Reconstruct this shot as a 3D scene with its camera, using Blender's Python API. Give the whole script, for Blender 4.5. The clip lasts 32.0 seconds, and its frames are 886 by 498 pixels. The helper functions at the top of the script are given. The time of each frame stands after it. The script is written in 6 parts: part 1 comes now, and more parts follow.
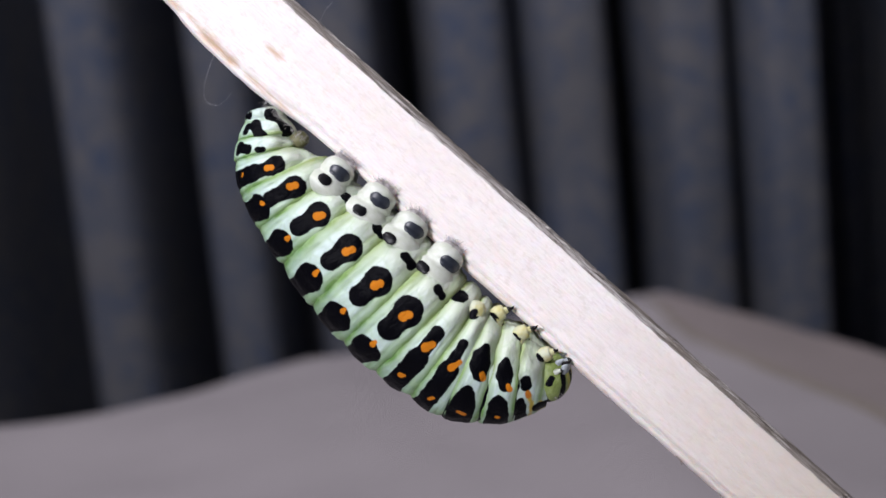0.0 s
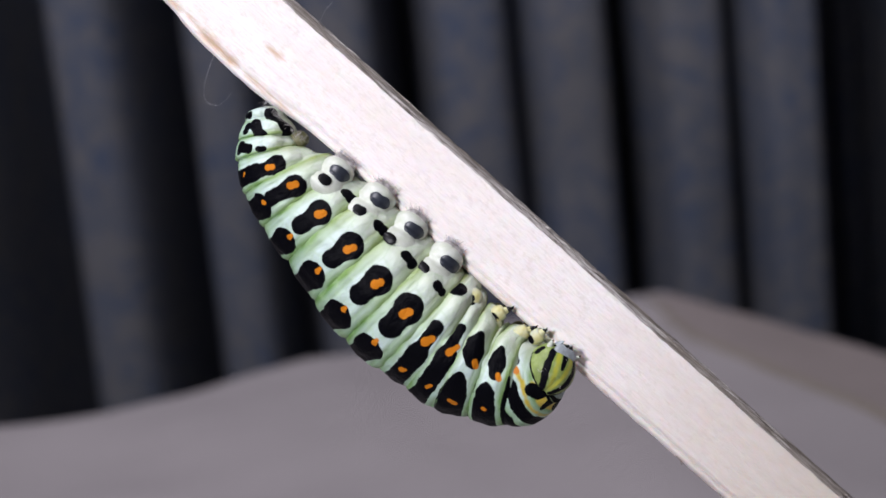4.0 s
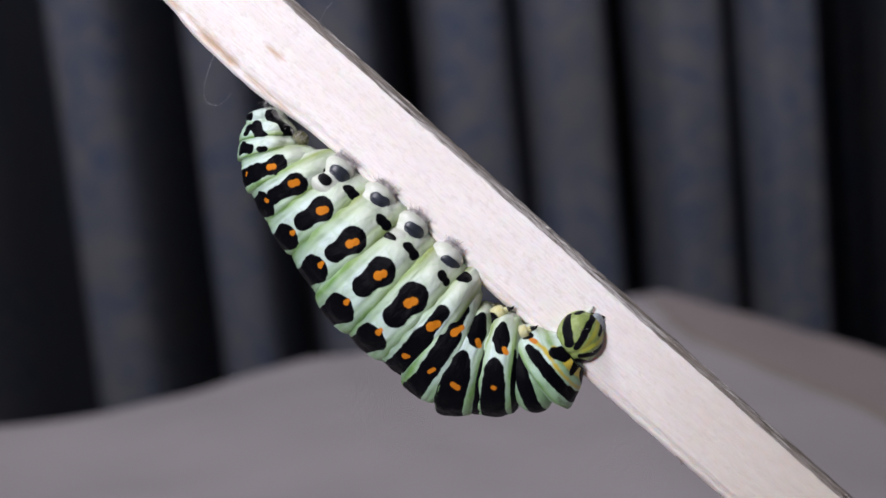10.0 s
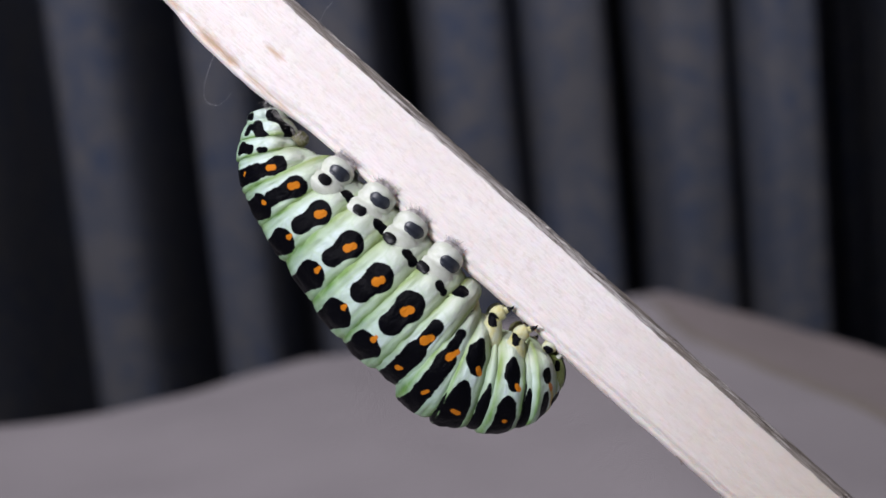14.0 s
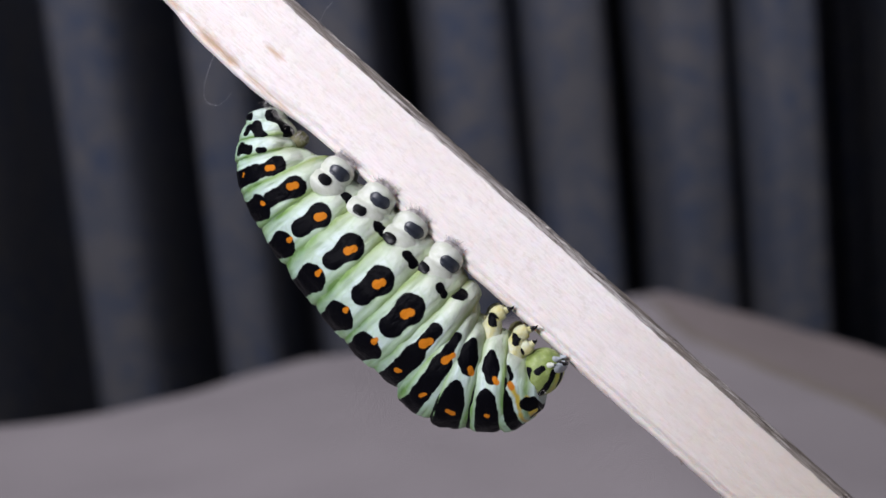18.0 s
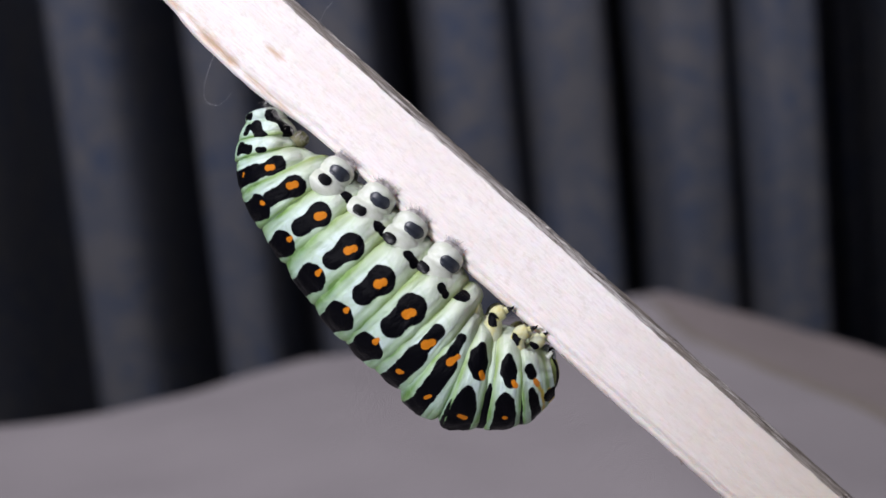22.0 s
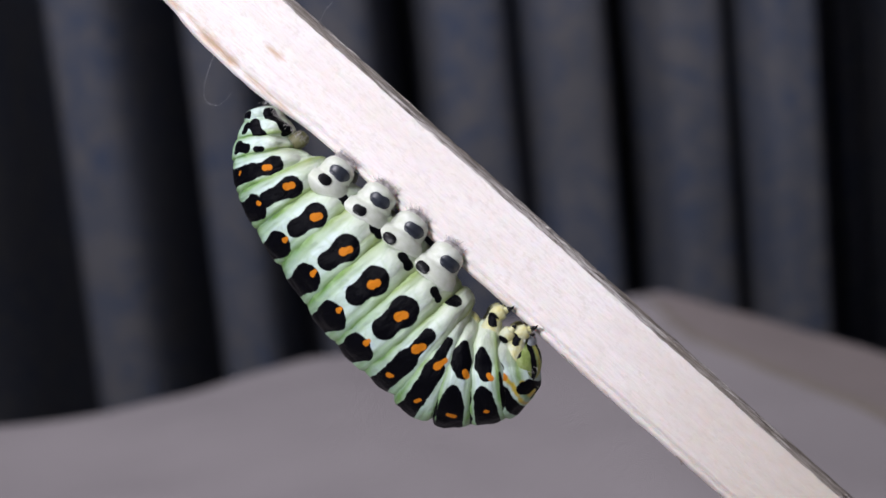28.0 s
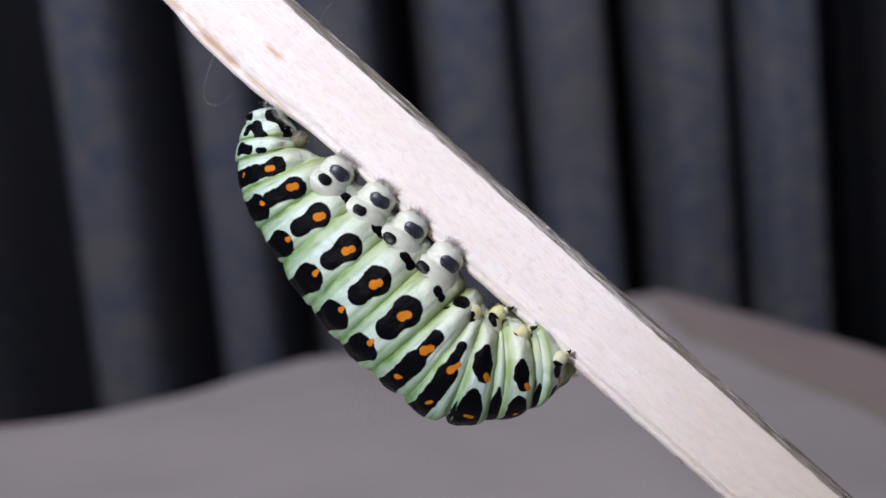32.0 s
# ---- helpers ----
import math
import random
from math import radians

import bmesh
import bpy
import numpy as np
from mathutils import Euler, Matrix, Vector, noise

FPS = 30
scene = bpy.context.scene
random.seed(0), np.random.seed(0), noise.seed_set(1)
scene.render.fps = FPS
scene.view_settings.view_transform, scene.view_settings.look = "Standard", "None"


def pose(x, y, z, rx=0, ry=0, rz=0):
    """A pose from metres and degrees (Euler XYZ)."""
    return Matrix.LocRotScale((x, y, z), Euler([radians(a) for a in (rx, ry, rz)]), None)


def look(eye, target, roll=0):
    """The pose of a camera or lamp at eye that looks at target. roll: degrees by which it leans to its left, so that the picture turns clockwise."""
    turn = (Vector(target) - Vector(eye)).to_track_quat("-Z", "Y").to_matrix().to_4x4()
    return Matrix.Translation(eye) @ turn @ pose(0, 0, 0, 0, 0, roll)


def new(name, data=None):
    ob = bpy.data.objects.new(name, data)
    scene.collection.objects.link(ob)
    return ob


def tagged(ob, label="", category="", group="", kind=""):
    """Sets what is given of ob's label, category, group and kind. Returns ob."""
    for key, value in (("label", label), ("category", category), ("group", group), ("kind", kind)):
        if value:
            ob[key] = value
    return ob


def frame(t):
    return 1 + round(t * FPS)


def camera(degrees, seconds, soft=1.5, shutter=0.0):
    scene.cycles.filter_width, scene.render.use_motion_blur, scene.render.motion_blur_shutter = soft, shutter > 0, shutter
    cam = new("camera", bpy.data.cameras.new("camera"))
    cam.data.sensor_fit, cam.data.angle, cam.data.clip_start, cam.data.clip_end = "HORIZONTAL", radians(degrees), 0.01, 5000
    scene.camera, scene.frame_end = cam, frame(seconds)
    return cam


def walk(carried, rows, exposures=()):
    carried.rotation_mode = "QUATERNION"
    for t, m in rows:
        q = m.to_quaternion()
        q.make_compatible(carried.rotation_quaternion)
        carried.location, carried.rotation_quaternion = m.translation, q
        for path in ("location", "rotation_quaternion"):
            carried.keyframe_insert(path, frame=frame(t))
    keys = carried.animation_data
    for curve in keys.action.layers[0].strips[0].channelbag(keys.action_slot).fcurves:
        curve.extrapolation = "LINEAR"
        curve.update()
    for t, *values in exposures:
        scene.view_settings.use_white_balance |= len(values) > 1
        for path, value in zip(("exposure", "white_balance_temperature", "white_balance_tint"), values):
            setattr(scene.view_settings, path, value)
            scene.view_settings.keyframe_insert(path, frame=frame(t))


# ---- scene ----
# Plan, in metres: a cloth-covered table corner under a dark pleated curtain; a split wooden stick leans across,
# and a caterpillar hangs under it. STAGE is the plane of the caterpillar, with x along the picture, y up, z towards the eye.
EYE = (0.0, 0.0, 0.113)
VIEW = look(EYE, (0.0, 1.0, 0.113 - math.tan(radians(9.5))), -6)
STAGE = VIEW @ pose(0, 0, -0.1077)

cam = camera(40.0, 32.0, soft=1.6)
cam.data.dof.use_dof = True
cam.data.dof.focus_distance = 0.1055
cam.data.dof.aperture_fstop = 25.0
walk(cam, [(0, VIEW), (32, VIEW)],
     exposures=[(0, 0.0), (3, -0.03), (7, -0.02), (10, -0.12), (13, -0.14), (19, -0.13), (22, -0.06), (25, -0.06), (32, -0.08)])

# ---------------------------------------------------------------- light
world = bpy.data.worlds.new("world")
scene.world = world
world.use_nodes = True
world.node_tree.nodes["Background"].inputs["Color"].default_value = (0.75, 0.78, 0.85, 1)
world.node_tree.nodes["Background"].inputs["Strength"].default_value = 0.01


def area_lamp(name, eye, target, size, watts, colour):
    data = bpy.data.lights.new(name, "AREA")
    data.shape, data.size, data.energy, data.color = "DISK", size, watts, colour
    ob = new(name, data)
    ob.matrix_basis = look(eye, target)
    return ob


def staged(x, y, z):
    """A place on the stage, in millimetres, as a place in the world."""
    return STAGE @ Vector((x / 1000, y / 1000, z / 1000))


desk_lamp = area_lamp("desk_lamp", staged(-82, 34, 165), staged(-10, 2, 0), 0.026, 0.355, (1.0, 0.98, 1.085))
room_lamp = area_lamp("room_lamp", (-0.22, -0.04, 0.96), (0.0, 0.66, 0.66), 0.30, 10.9, (0.99, 0.965, 1.05))


# ---------------------------------------------------------------- materials
def material(name, rough=0.6, spec=0.5):
    m = bpy.data.materials.new(name)
    m.use_nodes = True
    p = m.node_tree.nodes["Principled BSDF"]
    p.inputs["Roughness"].default_value = rough
    p.inputs["Specular IOR Level"].default_value = spec
    return m, m.node_tree, p


def node(tree, kind, **values):
    n = tree.nodes.new(kind)
    for key, value in values.items():
        n.inputs[key.replace("_", " ")].default_value = value
    return n


def coords(tree, scale=(1, 1, 1)):
    """Object coordinates, stretched."""
    c = tree.nodes.new("ShaderNodeTexCoord")
    m = tree.nodes.new("ShaderNodeMapping")
    m.inputs["Scale"].default_value = scale
    tree.links.new(c.outputs["Object"], m.inputs["Vector"])
    return m.outputs["Vector"]


def noise_of(tree, vector, scale, detail=4, rough=0.55):
    n = node(tree, "ShaderNodeTexNoise", Scale=scale, Detail=detail, Roughness=rough)
    tree.links.new(vector, n.inputs["Vector"])
    return n.outputs["Fac"]


def ramp(tree, fac, *stops):
    r = tree.nodes.new("ShaderNodeValToRGB")
    while len(r.color_ramp.elements) < len(stops):
        r.color_ramp.elements.new(0.5)
    for e, (place, colour) in zip(r.color_ramp.elements, stops):
        e.position, e.color = place, (*colour, 1)
    tree.links.new(fac, r.inputs["Fac"])
    return r.outputs["Color"]


def mix(tree, fac, a, b, blend="MIX"):
    n = tree.nodes.new("ShaderNodeMix")
    n.data_type, n.blend_type = "RGBA", blend
    for value, socket in ((fac, n.inputs[0]), (a, n.inputs[6]), (b, n.inputs[7])):
        if isinstance(value, (int, float)):
            socket.default_value = value
        elif isinstance(value, tuple):
            socket.default_value = (*value, 1)
        else:
            tree.links.new(value, socket)
    return n.outputs[2]


def attribute(tree, name):
    n = tree.nodes.new("ShaderNodeAttribute")
    n.attribute_name = name
    return n.outputs["Fac"]


def bump(tree, p, height, strength, distance):
    b = node(tree, "ShaderNodeBump", Strength=strength, Distance=distance)
    tree.links.new(height, b.inputs["Height"])
    tree.links.new(b.outputs["Normal"], p.inputs["Normal"])


def pigment(t, base, name, colour, wobble, edge=0.035):
    """Lays a colour over base where the distance to the marking, kept on the mesh, is negative."""
    add = t.nodes.new("ShaderNodeMath")
    add.operation = "ADD"
    t.links.new(attribute(t, name), add.inputs[0])
    t.links.new(wobble, add.inputs[1])
    r = node(t, "ShaderNodeMapRange")
    r.inputs["From Min"].default_value, r.inputs["From Max"].default_value = edge, -edge
    t.links.new(add.outputs[0], r.inputs["Value"])
    return mix(t, r.outputs["Result"], base, colour), r.outputs["Result"]


def wobbling(t, vector, scale, reach):
    n = t.nodes.new("ShaderNodeMath")
    n.operation = "MULTIPLY_ADD"
    t.links.new(noise_of(t, vector, scale, 3), n.inputs[0])
    n.inputs[1].default_value, n.inputs[2].default_value = reach, -reach / 2
    return n.outputs[0]


def marked_skin(name, ground, black, orange, yellow):
    """Skin whose ground colour comes from ground(tree, vector), under yellow, black and orange pigment."""
    m, t, p = material(name, 0.42, 0.4)
    v = coords(t)
    base = ground(t, v)
    wobble = wobbling(t, v, 1300, 0.36)
    base, _ = pigment(t, base, "yellow", yellow, wobble, 0.10)
    base, ink = pigment(t, base, "black", black, wobble)
    gloss = node(t, "ShaderNodeMapRange")
    gloss.inputs["To Min"].default_value, gloss.inputs["To Max"].default_value = 0.40, 0.035
    t.links.new(ink, gloss.inputs["Value"])
    t.links.new(gloss.outputs["Result"], p.inputs["Specular IOR Level"])
    base, _ = pigment(t, base, "orange", orange, wobbling(t, v, 2200, 0.16), 0.04)
    t.links.new(base, p.inputs["Base Color"])
    p.inputs["Subsurface Weight"].default_value = 0.12
    p.inputs["Subsurface Radius"].default_value = (0.0007, 0.0008, 0.0004)
    p.inputs["Subsurface Scale"].default_value = 0.35
    bump(t, p, noise_of(t, coords(t, (1.6, 0.7, 0.7)), 1700, 5, 0.6), 0.45, 0.00028)
    return m


def body_ground(t, v):
    """Bluish white on the flanks, mint on the back, cream under the belly, green in the folds."""
    streak = noise_of(t, coords(t, (1, 0.35, 0.35)), 900, 3)
    round_body = attribute(t, "belly")
    base = ramp(t, round_body, (0.12, (0.33, 0.50, 0.36)), (0.28, (0.50, 0.625, 0.60)), (0.52, (0.53, 0.635, 0.605)), (0.66, (0.545, 0.60, 0.505)))
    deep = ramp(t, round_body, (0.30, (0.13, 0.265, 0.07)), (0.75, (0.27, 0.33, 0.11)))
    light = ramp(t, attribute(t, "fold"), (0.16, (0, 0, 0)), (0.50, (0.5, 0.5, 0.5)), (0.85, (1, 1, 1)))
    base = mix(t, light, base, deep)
    blotch = ramp(t, noise_of(t, v, 420, 3), (0.50, (0, 0, 0)), (0.72, (0.32, 0.32, 0.32)))
    base = mix(t, blotch, base, (0.38, 0.53, 0.30))
    web = node(t, "ShaderNodeTexVoronoi", Scale=620.0)
    web.feature = "DISTANCE_TO_EDGE"
    t.links.new(coords(t, (1.5, 0.8, 0.8)), web.inputs["Vector"])
    base = mix(t, ramp(t, web.outputs["Distance"], (0.0, (0.30, 0.30, 0.30)), (0.09, (0, 0, 0))), base, (0.34, 0.47, 0.28))
    return mix(t, ramp(t, streak, (0.34, (0.24, 0.24, 0.24)), (0.52, (0, 0, 0))), base, (0.33, 0.46, 0.25))


def head_ground(t, v):
    return ramp(t, noise_of(t, v, 1100, 4), (0.34, (0.15, 0.205, 0.055)), (0.54, (0.23, 0.30, 0.085)), (0.74, (0.34, 0.40, 0.20)))


def plain_skin(name, colour, dark, rough=0.4, scale=1500, depth=0.00006):
    m, t, p = material(name, rough)
    v = coords(t)
    t.links.new(ramp(t, noise_of(t, v, scale, 4), (0.3, dark), (0.7, colour)), p.inputs["Base Color"])
    bump(t, p, noise_of(t, v, scale * 2, 3), 0.3, depth)
    return m


def wood_material(name, tone, dark, rough=0.75):
    m, t, p = material(name, rough, 0.3)
    grain = noise_of(t, coords(t, (0.10, 1, 1)), 6500, 5, 0.7)
    broad = noise_of(t, coords(t, (0.14, 1, 1)), 420, 4)
    mottle = noise_of(t, coords(t, (0.55, 1, 1)), 2300, 4, 0.65)
    base = ramp(t, grain, (0.30, dark), (0.56, tone))
    base = mix(t, ramp(t, mottle, (0.34, (0.6, 0.6, 0.6)), (0.46, (0, 0, 0))), base, tuple(c * d for c, d in zip(dark, (0.92, 0.91, 0.89))))
    base = mix(t, ramp(t, broad, (0.38, (0.45, 0.45, 0.45)), (0.62, (0, 0, 0))), base, tuple(c * d for c, d in zip(tone, (0.86, 0.83, 0.79))))
    t.links.new(base, p.inputs["Base Color"])
    height = t.nodes.new("ShaderNodeMath")
    height.operation = "ADD"
    t.links.new(grain, height.inputs[0])
    t.links.new(mottle, height.inputs[1])
    bump(t, p, height.outputs[0], 0.45, 0.00017)
    p.inputs["Subsurface Weight"].default_value = 0.2
    p.inputs["Subsurface Radius"].default_value = (0.0018, 0.0007, 0.0003)
    p.inputs["Subsurface Scale"].default_value = 0.5
    return m


def stained(m, colour, grain_scale=5200):
    """Lays brown over a wood where the stain's distance, kept on the mesh, is negative."""
    t, p = m.node_tree, m.node_tree.nodes["Principled BSDF"]
    base = p.inputs["Base Color"].links[0].from_socket
    # a darker tan that sets in gradually towards the stick's lower end
    base, _ = pigment(t, base, "lower_end", (0.60, 0.535, 0.465), wobbling(t, coords(t, (0.25, 1, 1)), 1500, 14.0), 14.0)
    base, _ = pigment(t, base, "stain", colour, wobbling(t, coords(t, (0.15, 1, 1)), grain_scale, 0.8), 0.25)
    t.links.new(base, p.inputs["Base Color"])
    return m


def weathered_material(name):
    """Grey split fibres, pale and nearly black side by side."""
    m, t, p = material(name, 0.8, 0.25)
    fibre = noise_of(t, coords(t, (0.045, 1, 1)), 5200, 5, 0.75)
    broad = noise_of(t, coords(t, (0.2, 1, 1)), 420, 4)
    base = ramp(t, fibre, (0.37, (0.06, 0.05, 0.045)), (0.45, (0.31, 0.275, 0.25)), (0.53, (0.58, 0.54, 0.52)), (0.62, (0.82, 0.79, 0.77)))
    base = mix(t, ramp(t, broad, (0.44, (0.7, 0.7, 0.7)), (0.58, (0.05, 0.05, 0.05))), base, (0.22, 0.185, 0.155))
    t.links.new(base, p.inputs["Base Color"])
    bump(t, p, fibre, 0.9, 0.0003)
    return m


def cloth_material(name, colour, dark, thread=900.0, patch_scale=14.0, rough=0.9):
    m, t, p = material(name, rough, 0.2)
    v = coords(t)
    w = node(t, "ShaderNodeTexWave", Scale=thread, Distortion=1.5, Detail=2.0)
    t.links.new(v, w.inputs["Vector"])
    patches = noise_of(t, v, patch_scale, 5, 0.6)
    base = ramp(t, patches, (0.3, dark), (0.7, colour))
    base = mix(t, 0.25, base, ramp(t, noise_of(t, v, 260, 3), (0.3, dark), (0.7, colour)))
    t.links.new(base, p.inputs["Base Color"])
    bump(t, p, w.outputs["Fac"], 0.25, 0.0004)
    return m


def curtain_material():
    """A dark woven print: bluish and brownish grey motifs, broken up, on a thread weave."""
    m, t, p = material("curtain_cloth", 0.9, 0.2)
    v = coords(t)
    w = node(t, "ShaderNodeTexWave", Scale=1400.0, Distortion=1.5, Detail=2.0)
    t.links.new(v, w.inputs["Vector"])
    broad = noise_of(t, coords(t, (1, 1, 0.5)), 16, 3)
    base = ramp(t, broad, (0.36, (0.092, 0.104, 0.140)), (0.60, (0.104, 0.108, 0.126)))
    for scale, twist, low, high, colour in ((24.0, 3.5, 0.50, 0.57, (0.140, 0.137, 0.146)), (40.0, 3.0, 0.53, 0.60, (0.046, 0.070, 0.135)), (150.0, 1.0, 0.52, 0.66, (0.155, 0.152, 0.158))):
        motif = node(t, "ShaderNodeTexNoise", Scale=scale, Detail=3.0, Distortion=twist)
        t.links.new(v, motif.inputs["Vector"])
        base = mix(t, ramp(t, motif.outputs["Fac"], (low, (0, 0, 0)), (high, (0.6, 0.6, 0.6))), base, colour)
    t.links.new(base, p.inputs["Base Color"])
    bump(t, p, w.outputs["Fac"], 0.25, 0.0004)
    return m


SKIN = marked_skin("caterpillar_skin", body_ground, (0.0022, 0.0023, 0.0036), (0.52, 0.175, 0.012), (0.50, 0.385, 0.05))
HEAD_SKIN = marked_skin("head_skin", head_ground, (0.004, 0.004, 0.006), (0.52, 0.175, 0.012), (0.40, 0.40, 0.05))
BLACK = plain_skin("black_marking", (0.004, 0.004, 0.006), (0.002, 0.002, 0.003), 0.42)
BLACK.node_tree.nodes["Principled BSDF"].inputs["Specular IOR Level"].default_value = 0.22
GREY = plain_skin("slate_marking", (0.028, 0.034, 0.047), (0.012, 0.015, 0.022), 0.4)
YELLOW = plain_skin("yellow_skin", (0.50, 0.46, 0.19), (0.47, 0.49, 0.32), 0.42)
PALE = plain_skin("pale_leg_skin", (0.57, 0.595, 0.545), (0.49, 0.53, 0.43), 0.42)
# clasper skin; the body's shade over it is darkened into this colour
SHADED_OLIVE = plain_skin("shaded_olive_skin", (0.165, 0.16, 0.08), (0.145, 0.14, 0.065), 0.5, 900)
LEG_SKIN = marked_skin("leg_skin", lambda t, v: ramp(t, noise_of(t, v, 900, 3), (0.38, (0.48, 0.51, 0.38)), (0.62, (0.51, 0.47, 0.19))), (0.003, 0.003, 0.005), (0.52, 0.175, 0.012), (0.40, 0.40, 0.05))
HORN = plain_skin("mouth_horn", (0.40, 0.45, 0.49), (0.19, 0.21, 0.215), 0.55, 1300)
HAIR = plain_skin("pale_hair", (0.46, 0.44, 0.43), (0.30, 0.28, 0.27), 0.6)
CLAW = plain_skin("claw_black", (0.015, 0.014, 0.014), (0.008, 0.008, 0.008), 0.25)
WOOD = wood_material("split_wood", (0.86, 0.81, 0.79), (0.74, 0.685, 0.655))
BARK = weathered_material("weathered_side_wood")
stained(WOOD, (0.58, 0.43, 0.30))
SILK, silk_tree, silk_shader = material("silk", 0.3)
silk_shader.inputs["Base Color"].default_value = (0.32, 0.32, 0.34, 1)
CURTAIN = curtain_material()
TABLECLOTH = cloth_material("table_cloth", (0.36, 0.327, 0.340), (0.315, 0.287, 0.298), 1100, 9)
PIPING = cloth_material("seam_cloth", (0.27, 0.235, 0.205), (0.215, 0.185, 0.16), 1100, 20)
BORDER = cloth_material("border_cloth", (0.295, 0.25, 0.247), (0.24, 0.205, 0.20), 1100, 12)
PLASTER = cloth_material("plaster", (0.15, 0.145, 0.14), (0.12, 0.115, 0.11), 60, 3)
FLOOR = cloth_material("floor_board", (0.22, 0.15, 0.10), (0.14, 0.09, 0.06), 12, 5)


# ---------------------------------------------------------------- mesh helpers
def finish(name, verts, faces, mat, parent=None, label="", smooth=True):
    """One mesh object of vertices in millimetres, under a thing or a part."""
    me = bpy.data.meshes.new(name)
    me.from_pydata([tuple(c / 1000 for c in v) for v in verts], [], faces)
    me.polygons.foreach_set("use_smooth", [smooth] * len(me.polygons))
    me.materials.append(mat)
    me.update()
    ob = new(name, me)
    ob.parent = parent
    if label:
        ob["label"] = label
    return ob


def grid_faces(rows, cols, wrap=False):
    out = []
    for i in range(rows - 1):
        for j in range(cols if wrap else cols - 1):
            k = (j + 1) % cols
            out.append((i * cols + j, i * cols + k, (i + 1) * cols + k, (i + 1) * cols + j))
    return out


def lathe(spine, sides=20):
    """Rings round a line of (x, y, z, radius); closed at both ends."""
    pts = [Vector(p[:3]) for p in spine]
    verts, faces = [], []
    for i, p in enumerate(spine):
        way = (pts[min(i + 1, len(pts) - 1)] - pts[max(i - 1, 0)]).normalized()
        side = way.orthogonal().normalized()
        other = way.cross(side)
        for j in range(sides):
            a = 2 * math.pi * j / sides
            verts.append(pts[i] + p[3] * (math.cos(a) * side + math.sin(a) * other))
    faces = grid_faces(len(spine), sides, True)
    faces.append(tuple(range(sides - 1, -1, -1)))
    faces.append(tuple(range((len(spine) - 1) * sides, len(spine) * sides)))
    return verts, faces


def capsule(a, b, ra, rb, steps=5):
    """A spine from a to b with rounded ends, for lathe()."""
    a, b = Vector(a), Vector(b)
    way = (b - a).normalized()
    out = []
    for i in range(steps):
        f = math.pi / 2 * (1 - i / steps)
        out.append((*(a - way * ra * math.sin(f)), max(ra * math.cos(f), 0.01)))
    for i in range(4):
        out.append((*a.lerp(b, i / 3), ra + (rb - ra) * i / 3))
    for i in range(1, steps + 1):
        f = math.pi / 2 * i / steps
        out.append((*(b + way * rb * math.sin(f)), max(rb * math.cos(f), 0.01)))
    return out


def patch(surface, p1, q1, r1, p2, q2, r2, lift, neck=0.72, seed=0, base=0.012):
    """A raised marking on a surface(p, q): two round lobes joined by a neck, with an uneven rim."""
    n, m = 26, 8
    span = math.hypot(p2 - p1, q2 - q1)
    ux, uy = ((p2 - p1) / span, (q2 - q1) / span) if span > 1e-6 else (1.0, 0.0)
    lo, hi = -r1, span + r2
    verts = []
    for i in range(n + 1):
        f = 0.5 - 0.5 * math.cos(math.pi * i / n)
        x = lo + (hi - lo) * f
        w = max(math.sqrt(max(r1 * r1 - x * x, 0)), math.sqrt(max(r2 * r2 - (x - span) ** 2, 0)))
        if 0 < x < span:
            g = x / span
            w = max(w, (r1 + (r2 - r1) * g) * (neck + (1 - neck) * (2 * g - 1) ** 2))
        w1 = w * (1 + 0.20 * noise.noise((x * 1.9 + seed * 7.3, 3.1, seed * 1.9)))
        w2 = w * (1 + 0.20 * noise.noise((x * 1.9 + seed * 5.1, 9.7, seed * 2.3)))
        for j in range(m + 1):
            e = 2 * j / m - 1
            c = e * (w1 if e > 0 else w2)
            p, q = p1 + ux * x - uy * c, q1 + uy * x + ux * c
            s, d = surface(p, q), 0.02
            normal = (surface(p + d, q) - surface(p - d, q)).cross(surface(p, q + d) - surface(p, q - d)).normalized()
            rim = max(abs(e), abs(2 * f - 1)) ** 4
            verts.append(s + normal * (lift * (1 - rim) + base))
    return verts, grid_faces(n + 1, m + 1)


def at(x, y, z, rx=0, ry=0, rz=0):
    """A pose in millimetres and degrees."""
    return pose(x / 1000, y / 1000, z / 1000, rx, ry, rz)


# ---------------------------------------------------------------- setting
def sheet(name, xs, ys, height, mat, label, thick=None):
    """A sheet over a grid, in metres."""
    verts = [(x * 1000, y * 1000, height(x, y) * 1000) for x in xs for y in ys]
    ob = finish(name, verts, grid_faces(len(xs), len(ys)), mat)
    if thick:
        mod = ob.modifiers.new("thickness", "SOLIDIFY")
        mod.thickness = thick
    return tagged(ob, label, kind="structure")


def box(name, lo, hi, mat, label, kind="structure"):
    x0, y0, z0, x1, y1, z1 = [c * 1000 for c in (*lo, *hi)]
    verts = [(x, y, z) for z in (z0, z1) for x, y in ((x0, y0), (x1, y0), (x1, y1), (x0, y1))]
    faces = [(3, 2, 1, 0), (4, 5, 6, 7), (0, 1, 5, 4), (1, 2, 6, 5), (2, 3, 7, 6), (3, 0, 4, 7)]
    return tagged(finish(name, verts, faces, mat, smooth=False), label, kind=kind)


